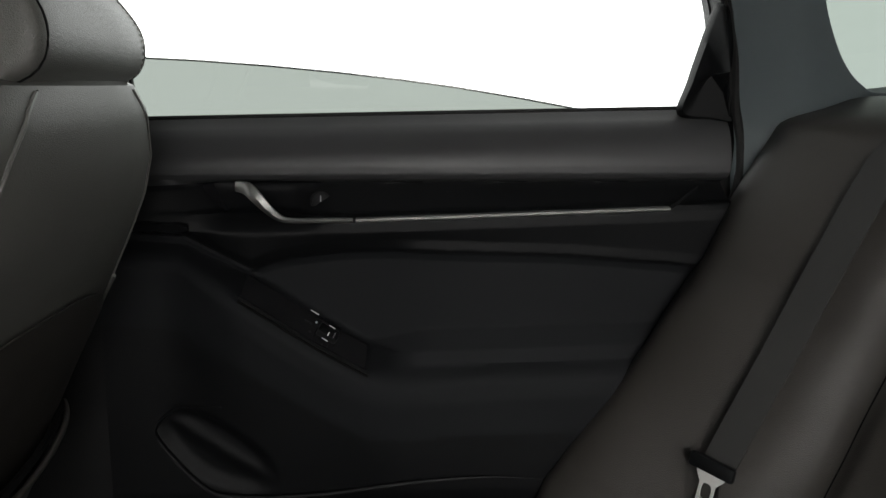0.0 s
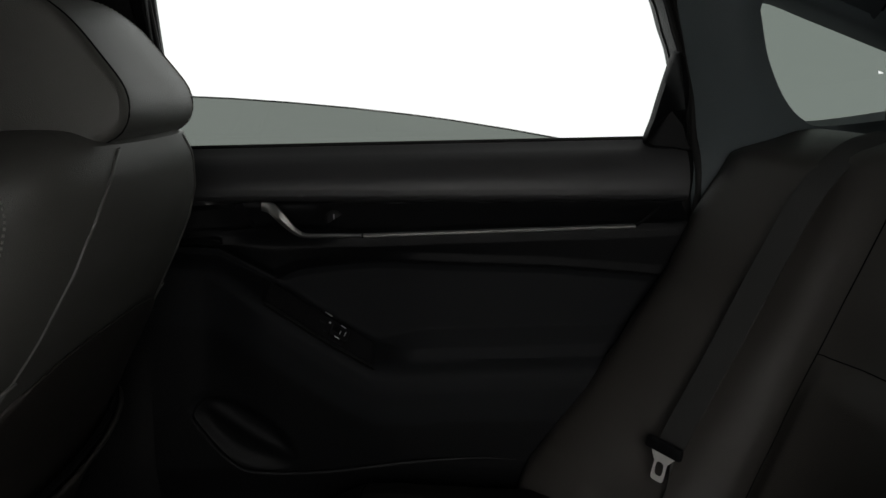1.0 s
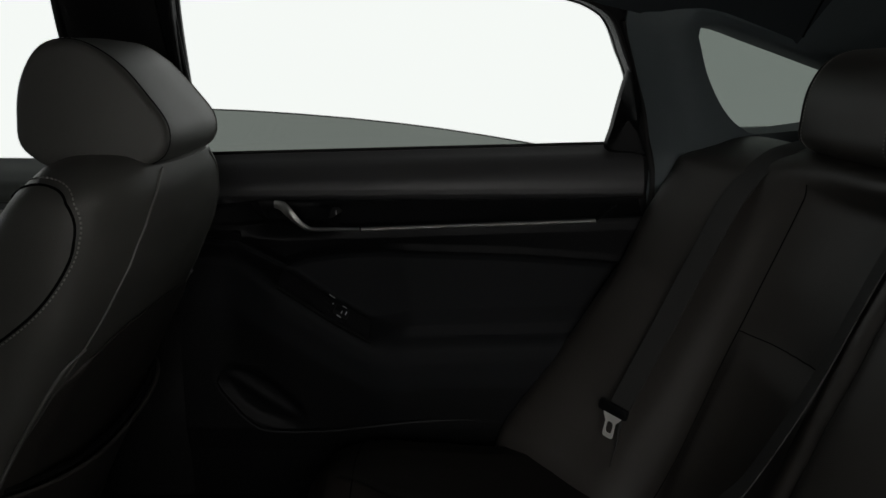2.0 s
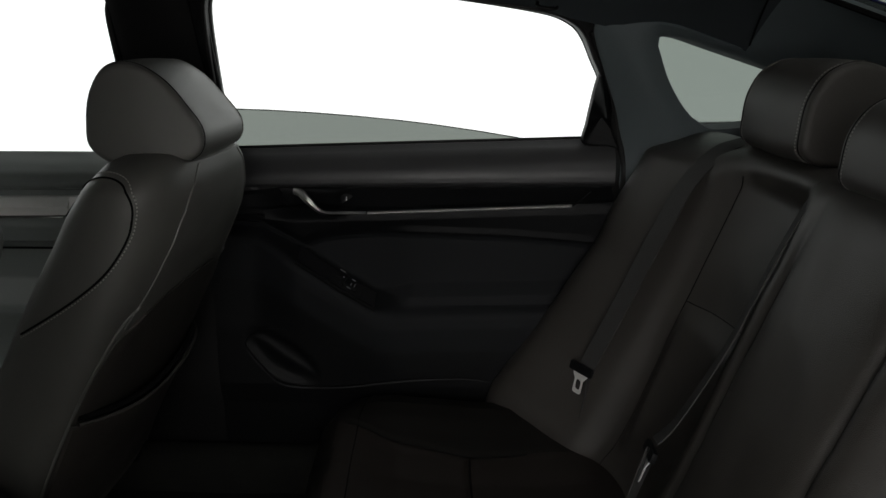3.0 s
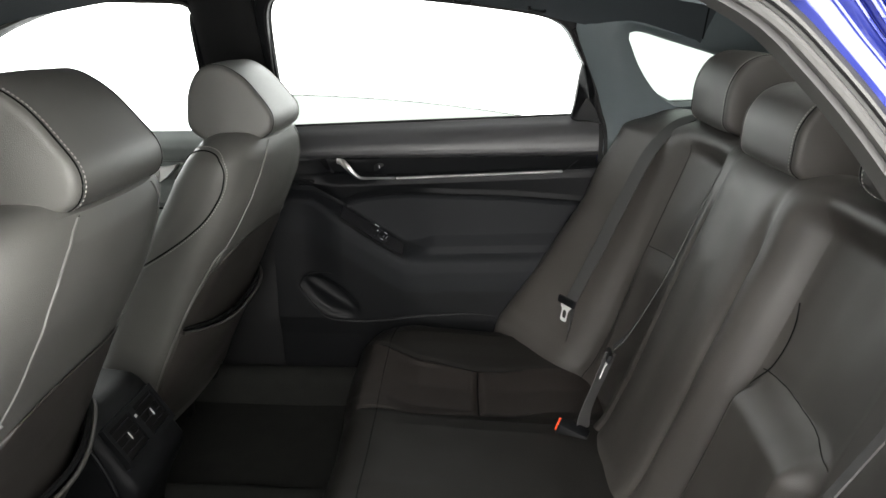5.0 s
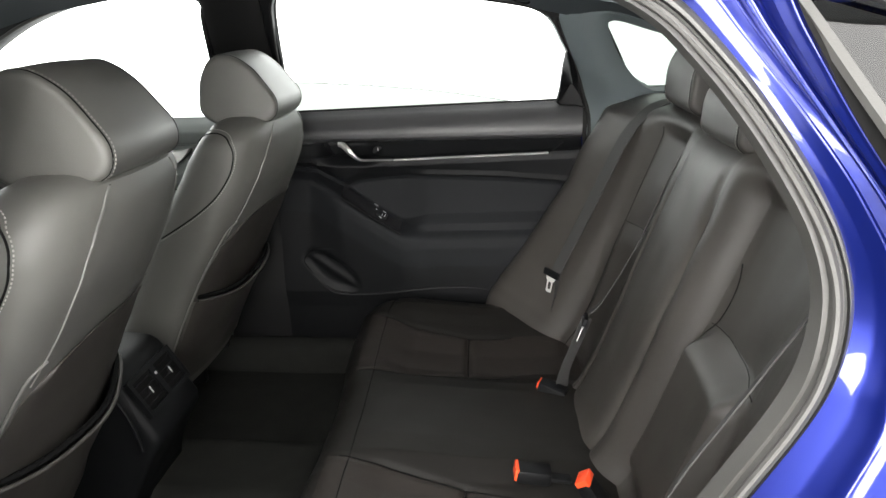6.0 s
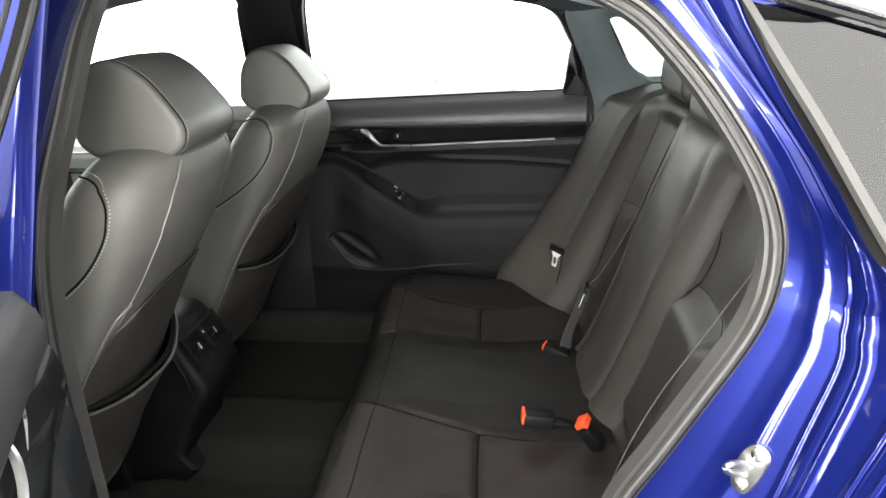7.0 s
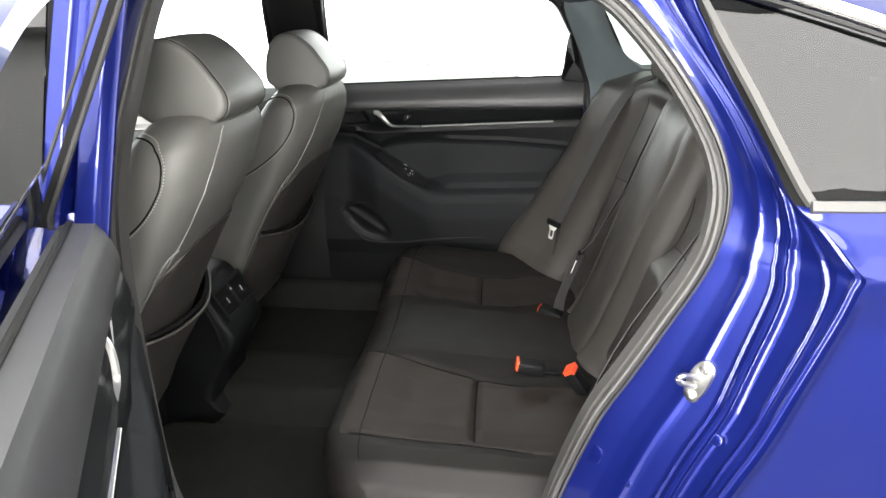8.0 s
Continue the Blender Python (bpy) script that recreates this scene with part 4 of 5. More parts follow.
def front_door(s):
    """The closed front door: only its inner face, frame and outer skin behind the front seat show."""
    hinge = (-1.45, 0.845 * s, 0.6)

    def depth(z):
        return lerp(z, [(0.25, 0.68), (0.55, 0.67), (0.62, 0.640), (0.635, 0.636), (0.645, 0.66), (0.70, 0.70), (0.780, 0.703), (0.790, 0.690), (0.800, 0.672), (0.835, 0.668), (0.85, 0.676), (0.862, 0.69), (0.905, 0.712), (0.915, 0.716), (0.920, 0.697),
                        (0.93, 0.692), (0.955, 0.692), (0.975, 0.715), (0.995, 0.748)])
    zs = np.r_[np.linspace(0.25, 0.6, 14, endpoint=False), np.linspace(0.6, 0.996, 90)]
    card = grid(lambda x, z: (x, depth(z), z + 0.006 * (x + 0.6)), np.linspace(-1.4, -0.495, 50), zs)
    label = "black trimmed front door, closed, window fully lowered" if s > 0 else "closed blue front door with rain drops on its window"
    door = hung("car_door", mirror(thick(card, (0, 0.015, 0)), s), FRONT_TRIM_LIT, car, hinge, label)
    def bar(x0, x1, z0, z1, h0, h1):
        rings = []
        for t in np.linspace(0, 1, 20):
            x, z, h = x0 + (x1 - x0) * t, z0 + (z1 - z0) * t, h0 + (h1 - h0) * t
            rings.append([(x, 0.700, z - h), (x, 0.680, z - h), (x, 0.676, z), (x, 0.694, z + h), (x, 0.712, z + h)])
        return loft(rings)
    part("metal_strip", mirror(bar(-1.3, -0.66, 0.868, 0.880, 0.022, 0.020), s), TONGUE, door, "broad brushed silver strip")
    part("strip_end", mirror(loft([[(x, 0.700, z - h), (x, 0.678, z - h), (x, 0.690, z + h), (x, 0.712, z + h)] for x, z, h in ((-0.66, 0.880, 0.020), (-0.635, 0.889, 0.013), (-0.612, 0.903, 0.004))]), s), TONGUE, door, "slanting end of the silver strip")
    part("metal_edge", mirror(tube([(x, 0.674, 0.846 + 0.012 * (x + 1.3) / 0.64) for x in np.linspace(-1.3, -0.67, 20)], 0.004, 8), s), CHROME, door)
    part("insert_seam", mirror(tube([(x, 0.668, 0.785 + 0.006 * (x + 0.6)) for x in np.linspace(-1.3, -0.5, 20)], 0.003, 6), s), VOID, door)
    w = spline([(-0.500, 1.0), (-0.488, 1.18), (-0.478, 1.29), (-0.468, 1.325), (-0.495, 1.343), (-0.60, 1.348), (-0.72, 1.349), (-0.85, 1.33), (-0.95, 1.303), (-1.06, 1.262), (-1.2, 1.19), (-1.4, 1.06)], 80)
    prof = [(0.002, -0.016), (0.004, 0.004), (0.000, 0.045), (-0.030, 0.048), (-0.034, -0.004), (-0.024, -0.016)]
    part("window_frame", mirror(sweep([(x, tumble(z) + 0.014, z) for x, z in w], prof, (0, 1, 0)), s), HARD if s > 0 else BLUE, door)
    part("frame_seal", mirror(tube([(x - 0.002, tumble(z) - 0.004, z) for x, z in w], 0.005, 8), s), RUBBER, door)

    def skin(x, z):
        return x, outer(z) - 0.028 * smooth(0.975, 1.06, z) - 0.010 * smooth(0.985, 0.90, z) + 0.03 * smooth(0.85, 0.5, z), z
    part("outer_skin", mirror(thick(grid(skin, np.linspace(-1.45, -0.40 if s > 0 else -0.30, 20), np.linspace(0.28, 0.965 if s > 0 else 1.035, 40)), (0, -0.006, 0)), s), BLUE, door)
    if s < 0:
        glass = part("window_glass", mirror(thick(grid(lambda x, k: (x, outer(1.03 + 0.28 * k) - 0.03, 1.03 + (min(1.345, lerp(x, RAIL) + 0.02) - 1.03) * k), np.linspace(-1.3, -0.50, 30) + 0.21, np.linspace(0, 1, 10)), (0, 0.004, 0)), s), PRIVACY, door,
                     "clear tinted window pane, closed")
        glass.visible_shadow = False
        def panel(k, z):
            x = lerp(z, [(0.90, -0.330), (1.03, -0.312), (1.18, -0.291), (1.31, -0.268), (1.37, -0.258)]) + 0.105 * k
            return x, outer(1.2) - 0.2 * (z - 1.2) - 0.034 + 0.026 * smooth(0.0, 0.10, k) - 0.010 * smooth(0.34, 0.42, k) + 0.012 * smooth(0.5, 0.62, k) - 0.02 * smooth(0.88, 1.0, k), z
        part("pillar_panel", mirror(thick(grid(panel, np.linspace(0, 1, 40), np.linspace(0.90, 1.37, 18)), (0, -0.006, 0)), s), BLUE, door, "blue painted rear upright of the front door")
        part("glass_trim", mirror(tube([np.array(panel(0.0, z)) + np.array((0, 0.004, 0)) for z in np.linspace(1.035, 1.365, 14)], 0.0035, 8), s), CHROME, door, "thin bright edge strip")
    part("belt_strip", mirror(box_at((-0.95, 0.815, 0.965 if s > 0 else 1.030), (1.0, 0.016, 0.012), 0.003), s), CHROME, door)


front_door(1)
front_door(-1)


# ---- rear seat ----
BACK = [(0.505, 0.32), (0.512, 0.38), (0.528, 0.425), (0.556, 0.47), (0.600, 0.58), (0.662, 0.77), (0.718, 0.93), (0.748, 1.015), (0.768, 1.045), (0.800, 1.058), (0.85, 1.060), (0.92, 1.040)]
back_line = spline(BACK, 140)


def across(y):
    """Distance from the middle, as the left seat's broader panels are laid out."""
    return y if y > 0 else lerp(-y, [(0, 0), (0.2, 0.2), (0.465, 0.405), (0.60, 0.465), (0.68, 0.49)])


section = spline([(0, 0.008), (0.05, 0.008), (0.09, 0.004), (0.112, -0.003), (0.128, -0.002), (0.150, -0.006), (0.176, -0.026), (0.200, -0.054), (0.222, -0.065), (0.27, -0.066), (0.34, -0.056), (0.39, -0.038), (0.42, -0.018), (0.45, 0.010),
                  (0.50, 0.040), (0.55, 0.072), (0.60, 0.096), (0.64, 0.102), (0.68, 0.088)], 300)


def back_point(y, v):
    """The front of the rear backrest: y across the car, v from the crease up and over the top."""
    i = v * 139
    j = int(min(i, 138))
    x, z = back_line[j] + (back_line[j + 1] - back_line[j]) * (i - j)
    a = across(y)
    fade = 1 - smooth(1.00, 1.055, z) * 0.75
    low, hi = min(1.0, max(0.0, (0.80 - z) / 0.33)), smooth(0.85, 1.02, z)
    o = float(np.interp(a, section[:, 0], section[:, 1]))
    if a > 0.42:
        o = -0.018 + (o + 0.018) * (1 + (0.7 if y > 0 else 0.25) * low - 0.2 * hi)
    # the outer seats' lower cushion stands proud of the panel above it
    pad = rise(0.195, 0.225, 0.375, 0.41, a) * smooth(0.795 + 0.2 * (a - 0.3) ** 2, 0.735, z)
    o += (0.014 if y > 0 else 0.046) * pad * smooth(0.44, 0.52, z)
    # soft roll beside the middle seat, with a shallow channel
    o -= 0.007 * math.exp(-((a - 0.118) / 0.007) ** 2) * smooth(1.0, 0.9, z) * smooth(0.40, 0.5, z)
    o += 0.0025 * noise.noise((y * 14, z * 12, 3.1))
    return x - o * fade * 0.95, y, z + o * fade * 0.28


CUSH = [(0.03, 0.20), (-0.005, 0.30), (-0.028, 0.385), (-0.028, 0.425), (-0.008, 0.454), (0.03, 0.467), (0.10, 0.466), (0.20, 0.456), (0.32, 0.446), (0.45, 0.440), (0.58, 0.436)]
cush_line = spline(CUSH, 120)


def cushion_point(y, v):
    i = v * 119
    j = int(min(i, 118))
    x, z = cush_line[j] + (cush_line[j + 1] - cush_line[j]) * (i - j)
    a = abs(y)
    top = smooth(0.02, 0.14, x)
    d = lerp(a, [(0, 0.006), (0.10, 0.004), (0.15, -0.004), (0.20, -0.028), (0.24, -0.038), (0.34, -0.042), (0.42, -0.034), (0.48, -0.018), (0.52, -0.004), (0.56, 0.006), (0.60, 0.0), (0.64, -0.03), (0.67, -0.08)])
    front = lerp(a, [(0, -0.012), (0.15, -0.006), (0.22, 0.006), (0.35, 0.012), (0.50, 0.006), (0.58, -0.02), (0.64, -0.06), (0.67, -0.10)])
    z += d * top * (1 - 0.25 * smooth(0.35, 0.5, x)) + (d * 0.25 + front * 0.3) * (1 - top)
    x += -front * (1 - smooth(0.0, 0.10, x)) * 0.8
    # cross groove in each outer seat
    z -= 0.010 * math.exp(-((x - 0.284 - 0.10 * (a - 0.34) ** 2) / 0.008) ** 2) * rise(0.20, 0.235, 0.46 if y < 0 else 0.40, 0.50 if y < 0 else 0.43, a)
    # lengthwise grooves
    z -= 0.004 * (math.exp(-((a - lerp(x, SEAM_IN)) / 0.007) ** 2) + math.exp(-((a - lerp(x, SEAM_OUT if y < 0 else SEAM_FAR)) / 0.007) ** 2)) * smooth(0.0, 0.03, x) * (1 - smooth(0.30, 0.5, x))
    z += 0.0025 * noise.noise((x * 13, y * 13, 1.7))
    return x, y, z


SEAM_IN = [(-0.05, 0.165), (0.11, 0.180), (0.284, 0.215), (0.45, 0.235)]
SEAM_OUT = [(-0.05, 0.515), (0.10, 0.520), (0.284, 0.515), (0.45, 0.54)]
SEAM_FAR = [(-0.05, 0.505), (0.10, 0.460), (0.284, 0.425), (0.45, 0.44)]

rear_seat = thing("rear_seat", (0.3, 0, 0.2), "black leather and cloth rear bench seat with three head restraints", "car seat")


def build_rear_seat():
    vs = np.linspace(0, 1, 120)
    def strip(fn, y0, y1, n):
        return grid(fn, np.linspace(y0, y1, n), vs)
    # the cushion: bolsters in leather with shade put into its colour, seat faces in a finer cloth
    whole = strip(cushion_point, -0.672, 0.672, 300)
    def zone(c):
        a, x = abs(c[1]), c[0]
        if x > 0.005 and c[2] > 0.36 and lerp(x, SEAM_IN) < a < lerp(x, SEAM_OUT if c[1] < 0 else SEAM_FAR):
            return 1 if x < 0.284 else 2
        return 3 if a < lerp(x, SEAM_IN) else 4
    part("middle_cushion", pick(whole, lambda c: zone(c) == 3), LEATHER_SHADED, rear_seat, "slightly raised middle cushion")
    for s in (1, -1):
        part("seat_cushion", pick(whole, lambda c: zone(c) == 4 and c[1] * s > 0), LEATHER_SHADED, rear_seat, "black leather cushion edge")
        part("seat_face", pick(whole, lambda c: zone(c) == 1 and c[1] * s > 0), CLOTH, rear_seat, "dark brownish seat face")
        part("seat_face", pick(whole, lambda c: zone(c) == 2 and c[1] * s > 0), CLOTH, rear_seat, "dark brownish seat face")
        for line in (SEAM_IN, SEAM_OUT if s < 0 else SEAM_FAR):
            pts = []
            for v in np.linspace(0.36, 0.80, 40):
                p = cushion_point(s * 0.3, v)
                q = cushion_point(s * lerp(p[0], line), v)
                pts.append((q[0], q[1], q[2] + 0.0005))
            part("cushion_seam", tube(pts, 0.0017, 6), VOID, rear_seat)
        groove = []
        for a in np.linspace(0.215, 0.50 if s < 0 else 0.42, 30):
            v = min(vs, key=lambda q: abs(cushion_point(s * a, q)[0] - 0.284 - 0.10 * (a - 0.34) ** 2) + 9 * (cushion_point(s * a, q)[2] < 0.3))
            q = cushion_point(s * a, v)
            groove.append((0.284 + 0.10 * (a - 0.34) ** 2, q[1], q[2] + 0.001))
        part("cross_seam", tube(groove, 0.0022, 6), VOID, rear_seat)
    edge = [cushion_point(y, 0.385) for y in np.linspace(-0.60, 0.60, 80)]
    part("front_seam", tube(edge, 0.0013, 6), VOID, rear_seat)
    # backrests
    for s in (1, -1):
        side = strip(back_point, 0.168 * s, 0.682 * s, 130)
        def lower(c):
            return 0.20 < across(c[1]) < 0.405 and c[2] < 0.772
        def face(c):
            return 0.20 < across(c[1]) < 0.405 and c[2] >= 0.772
        back = part("side_backrest", pick(side, lambda c: not lower(c) and not face(c)), LEATHER, rear_seat, "black leather outer backrest with a deep side bolster")
        part("back_face", pick(side, face), LEATHER, back, "smooth upper back panel")
        part("lumbar_pad", pick(side, lower), LEATHER, back, "padded lower back panel")
        for a in (0.403,) if s > 0 else ():
            part("back_seam", tube([back_point(s * a, v) for v in np.linspace(0.10, 0.80, 60)], 0.0011, 6), VOID, back)
        pts = []
        for a in np.linspace(0.205, 0.402 if s > 0 else 0.462, 30):
            fine = np.linspace(0.3, 0.75, 500)
            v = min(fine, key=lambda q: abs(back_point(s * a, q)[2] - 0.772))
            pts.append(back_point(s * a, v))
        part("pad_seam", tube(spline(pts, 30), 0.0010, 6), VOID, back)
        notch = [back_point(s * (0.203 + 0.015 * math.sin(t * 3.1)), 0.50 + 0.16 * t) for t in np.linspace(0, 1, 16)]
        part("notch_seam", tube(notch, 0.0014, 6), VOID, back)
    centre = part("middle_backrest", strip(back_point, -0.172, 0.172, 90), LEATHER, rear_seat, "smooth black leather middle backrest")
    for a in (0.173,):
        part("split_line", tube([np.array(back_point(a, v)) + np.array((0.002, 0, 0)) for v in np.linspace(0.06, 0.84, 60)], 0.0018, 6), VOID, centre)


build_rear_seat()


def pad_profile(pts, y0, y1, n=64, round_by=0.016, bulge=0.03):
    """A padded block: a side outline carried across, rounded towards both ends."""
    o = spline(pts, n, closed=True)
    c = o.mean(axis=0)
    rings = []
    w = y1 - y0
    for t in np.r_[0, 0.15, 0.4, 0.7, 1.0]:
        d = round_by * math.sin(t * math.pi / 2)
        k = 1 - 0.17 * (1 - math.sin(t * math.pi / 2)) ** 1.2 - 0.03
        rings.append([(c[0] + (x - c[0]) * k, y0 + round_by * t ** 2.2, c[1] + (z - c[1]) * k) for x, z in o])
    for t in np.linspace(0.1, 0.9, 7):
        k = 0.97 + bulge * math.sin(math.pi * t)
        rings.append([(c[0] + (x - c[0]) * k, y0 + round_by + (w - 2 * round_by) * t, c[1] + (z - c[1]) * k) for x, z in o])
    for t in np.r_[1.0, 0.7, 0.4, 0.15, 0]:
        k = 1 - 0.17 * (1 - math.sin(t * math.pi / 2)) ** 1.2 - 0.03
        rings.append([(c[0] + (x - c[0]) * k, y1 - round_by * t ** 2.2, c[1] + (z - c[1]) * k) for x, z in o])
    caps = []
    for y, first in ((y0, True), (y1, False)):
        caps.append([[(c[0] + (x - c[0]) * k, y + (-0.004 if first else 0.004) * (1 - k / 0.8), c[1] + (z - c[1]) * k) for x, z in o] for k in (0.02, 0.4, 0.7)])
    rings = caps[0] + rings + caps[1][::-1]
    return loft(rings), o, c


def head_restraint(parent, pts, y0, y1, post_z, mat=LEATHER, posts=True, taper=0.0):
    """A head restraint; taper: how far it narrows towards its top and back."""
    xs, zs, my = [q[0] for q in pts], [q[1] for q in pts], (y0 + y1) / 2

    def drawn_in(v):
        k = 1 - taper * (0.65 * smooth(min(zs), max(zs), v[2]) + 0.35 * smooth(min(xs), max(xs), v[0]))
        return v[0], my + (v[1] - my) * k, v[2]

    geo, o, c = pad_profile(pts, y0, y1)
    geo = ([drawn_in(v) for v in geo[0]], geo[1])
    pad = part("head_restraint", geo, mat, parent, "padded black leather head restraint with stitched ends")
    for y, d in ((y0, 1), (y1, -1)):
        path = [drawn_in((c[0] + (x - c[0]) * 0.955, y + d * 0.0125, c[1] + (z - c[1]) * 0.955)) for x, z in o]
        part("end_seam", tube(path, 0.0019, 6, closed=True), VOID, pad)
        st = []
        ring = [drawn_in((c[0] + (x - c[0]) * 0.975, y + d * 0.0185, c[1] + (z - c[1]) * 0.975)) for x, z in spline([tuple(q) for q in o], 190, closed=True)]
        for i in range(0, 190, 2):
            st.append(tube([ring[i], ring[(i + 1) % 190]], 0.0008, 4))
        tagged(part("stitching", merge(*st), THREAD, pad, "pale grey stitching"), kind="stuff")
    if posts:
        for y in ((y0 + y1) / 2 - 0.06, (y0 + y1) / 2 + 0.06):
            part("post", tube([(c[0], y, post_z), (c[0] - 0.004, y, c[1])], 0.006, 10), CHROME, pad)
    return pad


REAR_HEAD = [(0.786, 1.075), (0.781, 1.115), (0.787, 1.165), (0.814, 1.208), (0.864, 1.224), (0.919, 1.205), (0.947, 1.165), (0.934, 1.10), (0.899, 1.062), (0.829, 1.054)]
head_restraint(rear_seat, REAR_HEAD, 0.245, 0.475, 1.03)
head_restraint(rear_seat, REAR_HEAD, -0.475, -0.245, 1.03)
head_restraint(rear_seat, [(x - 0.020, 1.040 + (z - 1.054) * 0.85) for x, z in REAR_HEAD], -0.115, 0.115, 1.03)


# the bench stands a little askew
rear_seat.rotation_euler = (0, 0, radians(2.5))

# ---- front seats ----
SEAT_BACK = [(1.085, -0.245, -0.225, 0.05), (1.078, -0.285, -0.195, 0.11), (1.060, -0.315, -0.172, 0.175), (1.03, -0.340, -0.168, 0.214), (0.985, -0.368, -0.174, 0.230), (0.94, -0.392, -0.190, 0.236), (0.88, -0.425, -0.222, 0.246),
             (0.81, -0.462, -0.262, 0.252), (0.72, -0.508, -0.312, 0.258), (0.62, -0.560, -0.362, 0.262), (0.52, -0.606, -0.410, 0.262), (0.42, -0.64, -0.455, 0.255), (0.34, -0.65, -0.485, 0.24)]


def seat_ring(z):
    zs = [q[0] for q in SEAT_BACK][::-1]
    return [float(np.interp(z, zs, [q[i] for q in SEAT_BACK][::-1])) for i in (1, 2, 3)]


def seat_round(z):
    return lerp(z, [(0.5, 5.0), (0.76, 5.0), (0.84, 4.2), (0.90, 3.6), (0.97, 2.9), (1.03, 2.5), (1.1, 2.1)])


def seat_side(x, z, s, out=0.0):
    """The seat's flank at that place; s: which side."""
    xf, xb, w = seat_ring(z)
    c, d = (xf + xb) / 2, (xb - xf) / 2
    n = seat_round(z) if x > c else 3.6
    k = min(abs((x - c) / d), 0.999)
    return x, s * (w * (1 - k ** n) ** (1 / n) + out), z


def seat_back(y, z, out=0.0):
    """The seat's rear face at that place."""
    xf, xb, w = seat_ring(z)
    c, d, n = (xf + xb) / 2, (xb - xf) / 2, seat_round(z)
    k = min(abs(y) / w, 0.999)
    return c + d * (1 - k ** n) ** (1 / n) + out, y, z


def front_seat(seam=0.0, rail_ends=()):
    seat = thing("front_seat", (-0.5, 0.0, 0.2), "black leather front seat with pale stitching and a map pocket behind", "car seat", "front seats")
    zs = spline([(q[0], 0) for q in SEAT_BACK], 60)[:, 0]
    rings = []
    for z in zs:
        xf, xb, w = seat_ring(z)
        c, d = (xf + xb) / 2, (xb - xf) / 2
        ring = []
        for t in np.linspace(0, 2 * math.pi, 72, endpoint=False):
            ct, st = math.cos(t), math.sin(t)
            n = seat_round(z) if ct > 0 else 3.6
            dx = math.copysign(abs(ct) ** (2 / n), ct)
            dy = math.copysign(abs(st) ** (2 / n), st)
            # the front hollows between its side bolsters
            x = c + d * dx
            if dx < 0:
                x += 0.035 * (1 - smooth(0.55, 0.85, abs(dy))) * smooth(1.06, 0.95, z)
            ring.append((x, w * dy, z))
        rings.append(ring)
    back = part("backrest", loft(rings), LEATHER_LIT, seat, "rounded black leather backrest")
    for s in (1, -1):
        # stitched panel on the flank
        line = [(-0.352, 0.985), (-0.343, 1.012), (-0.318, 1.038), (-0.282, 1.048), (-0.250, 1.038), (-0.234, 1.010), (-0.236, 0.975), (-0.252, 0.940), (-0.278, 0.905), (-0.315, 0.873), (-0.36, 0.842), (-0.42, 0.805)]
        flat = spline([(x + seam, z - 0.2 * abs(seam)) for x, z in line], 170)
        path = [seat_side(x, z, s, 0.0008) for x, z in flat]
        part("flank_seam", tube(path, 0.0017, 6), VOID, back)
        cx, cz = -0.30 + seam, 0.955
        run = [seat_side(cx + (x - cx) * 1.085, cz + (z - cz) * 1.075, s, 0.0010) for x, z in flat]
        tagged(part("stitching", merge(*[tube([run[i], run[i + 1]], 0.0011, 4) for i in range(8, 166, 2)]), THREAD, back, "pale grey contrast stitching"), kind="stuff")
        # long seam down the rear edge
        edge = spline([(0.095, 1.055), (0.120, 1.03), (0.150, 0.98), (0.168, 0.92), (0.182, 0.86), (0.205, 0.80)], 50)
        part("edge_seam", tube([seat_back(s * y, z, 0.0004) for y, z in edge], 0.0018, 6), PIPING, back, "fine grey piping")
        low = spline([(0.190, 0.832), (0.215, 0.815), (0.232, 0.76), (0.242, 0.68), (0.247, 0.58), (0.246, 0.46)], 50)
        part("panel_edge", tube([seat_back(s * y, z, 0.003) for y, z in low], 0.0024, 8), PIPING, back, "grey piping")
    # hard back shell with its pocket
    def shell(u, v):
        z = 0.44 + 0.385 * v
        w = lerp(z, [(0.42, 0.244), (0.56, 0.245), (0.66, 0.241), (0.74, 0.232), (0.80, 0.215), (0.83, 0.17)])
        y = w * u
        return seat_back(y, z - 0.02 * abs(u) ** 4 * v + 0.018 * (1 - u * u) * v, 0.0035 - 0.004 * smooth(0.85, 1.0, abs(u)))
    # plain leather against the paler lit copy: rear-face shade given by colour
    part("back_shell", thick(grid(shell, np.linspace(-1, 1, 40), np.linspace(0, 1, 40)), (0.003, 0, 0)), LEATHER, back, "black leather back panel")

    def pocket(u, v):
        lip = 0.612 + 0.030 * u * u
        z = 0.38 + (lip - 0.38) * v
        w = 0.243
        out = 0.010 + 0.030 * v ** 1.5 * (1 - abs(u) ** 3)
        return seat_back(w * u, z, out)
    pk = part("map_pocket", thick(grid(pocket, np.linspace(-1, 1, 40), np.linspace(0, 1, 24)), (-0.006, 0, 0)), LEATHER, back, "map pocket with a rolled lip")
    part("pocket_lip", tube([np.array(pocket(u, 1.0)) + np.array((0.001, 0, 0.002)) for u in np.linspace(-0.98, 0.98, 40)], 0.0042, 10), LEATHER, pk)
    part("pocket_gap", tube([np.array(pocket(u, 1.0)) + np.array((-0.006, 0, 0.013)) for u in np.linspace(-0.96, 0.96, 40)], 0.0055, 6), VOID, pk)
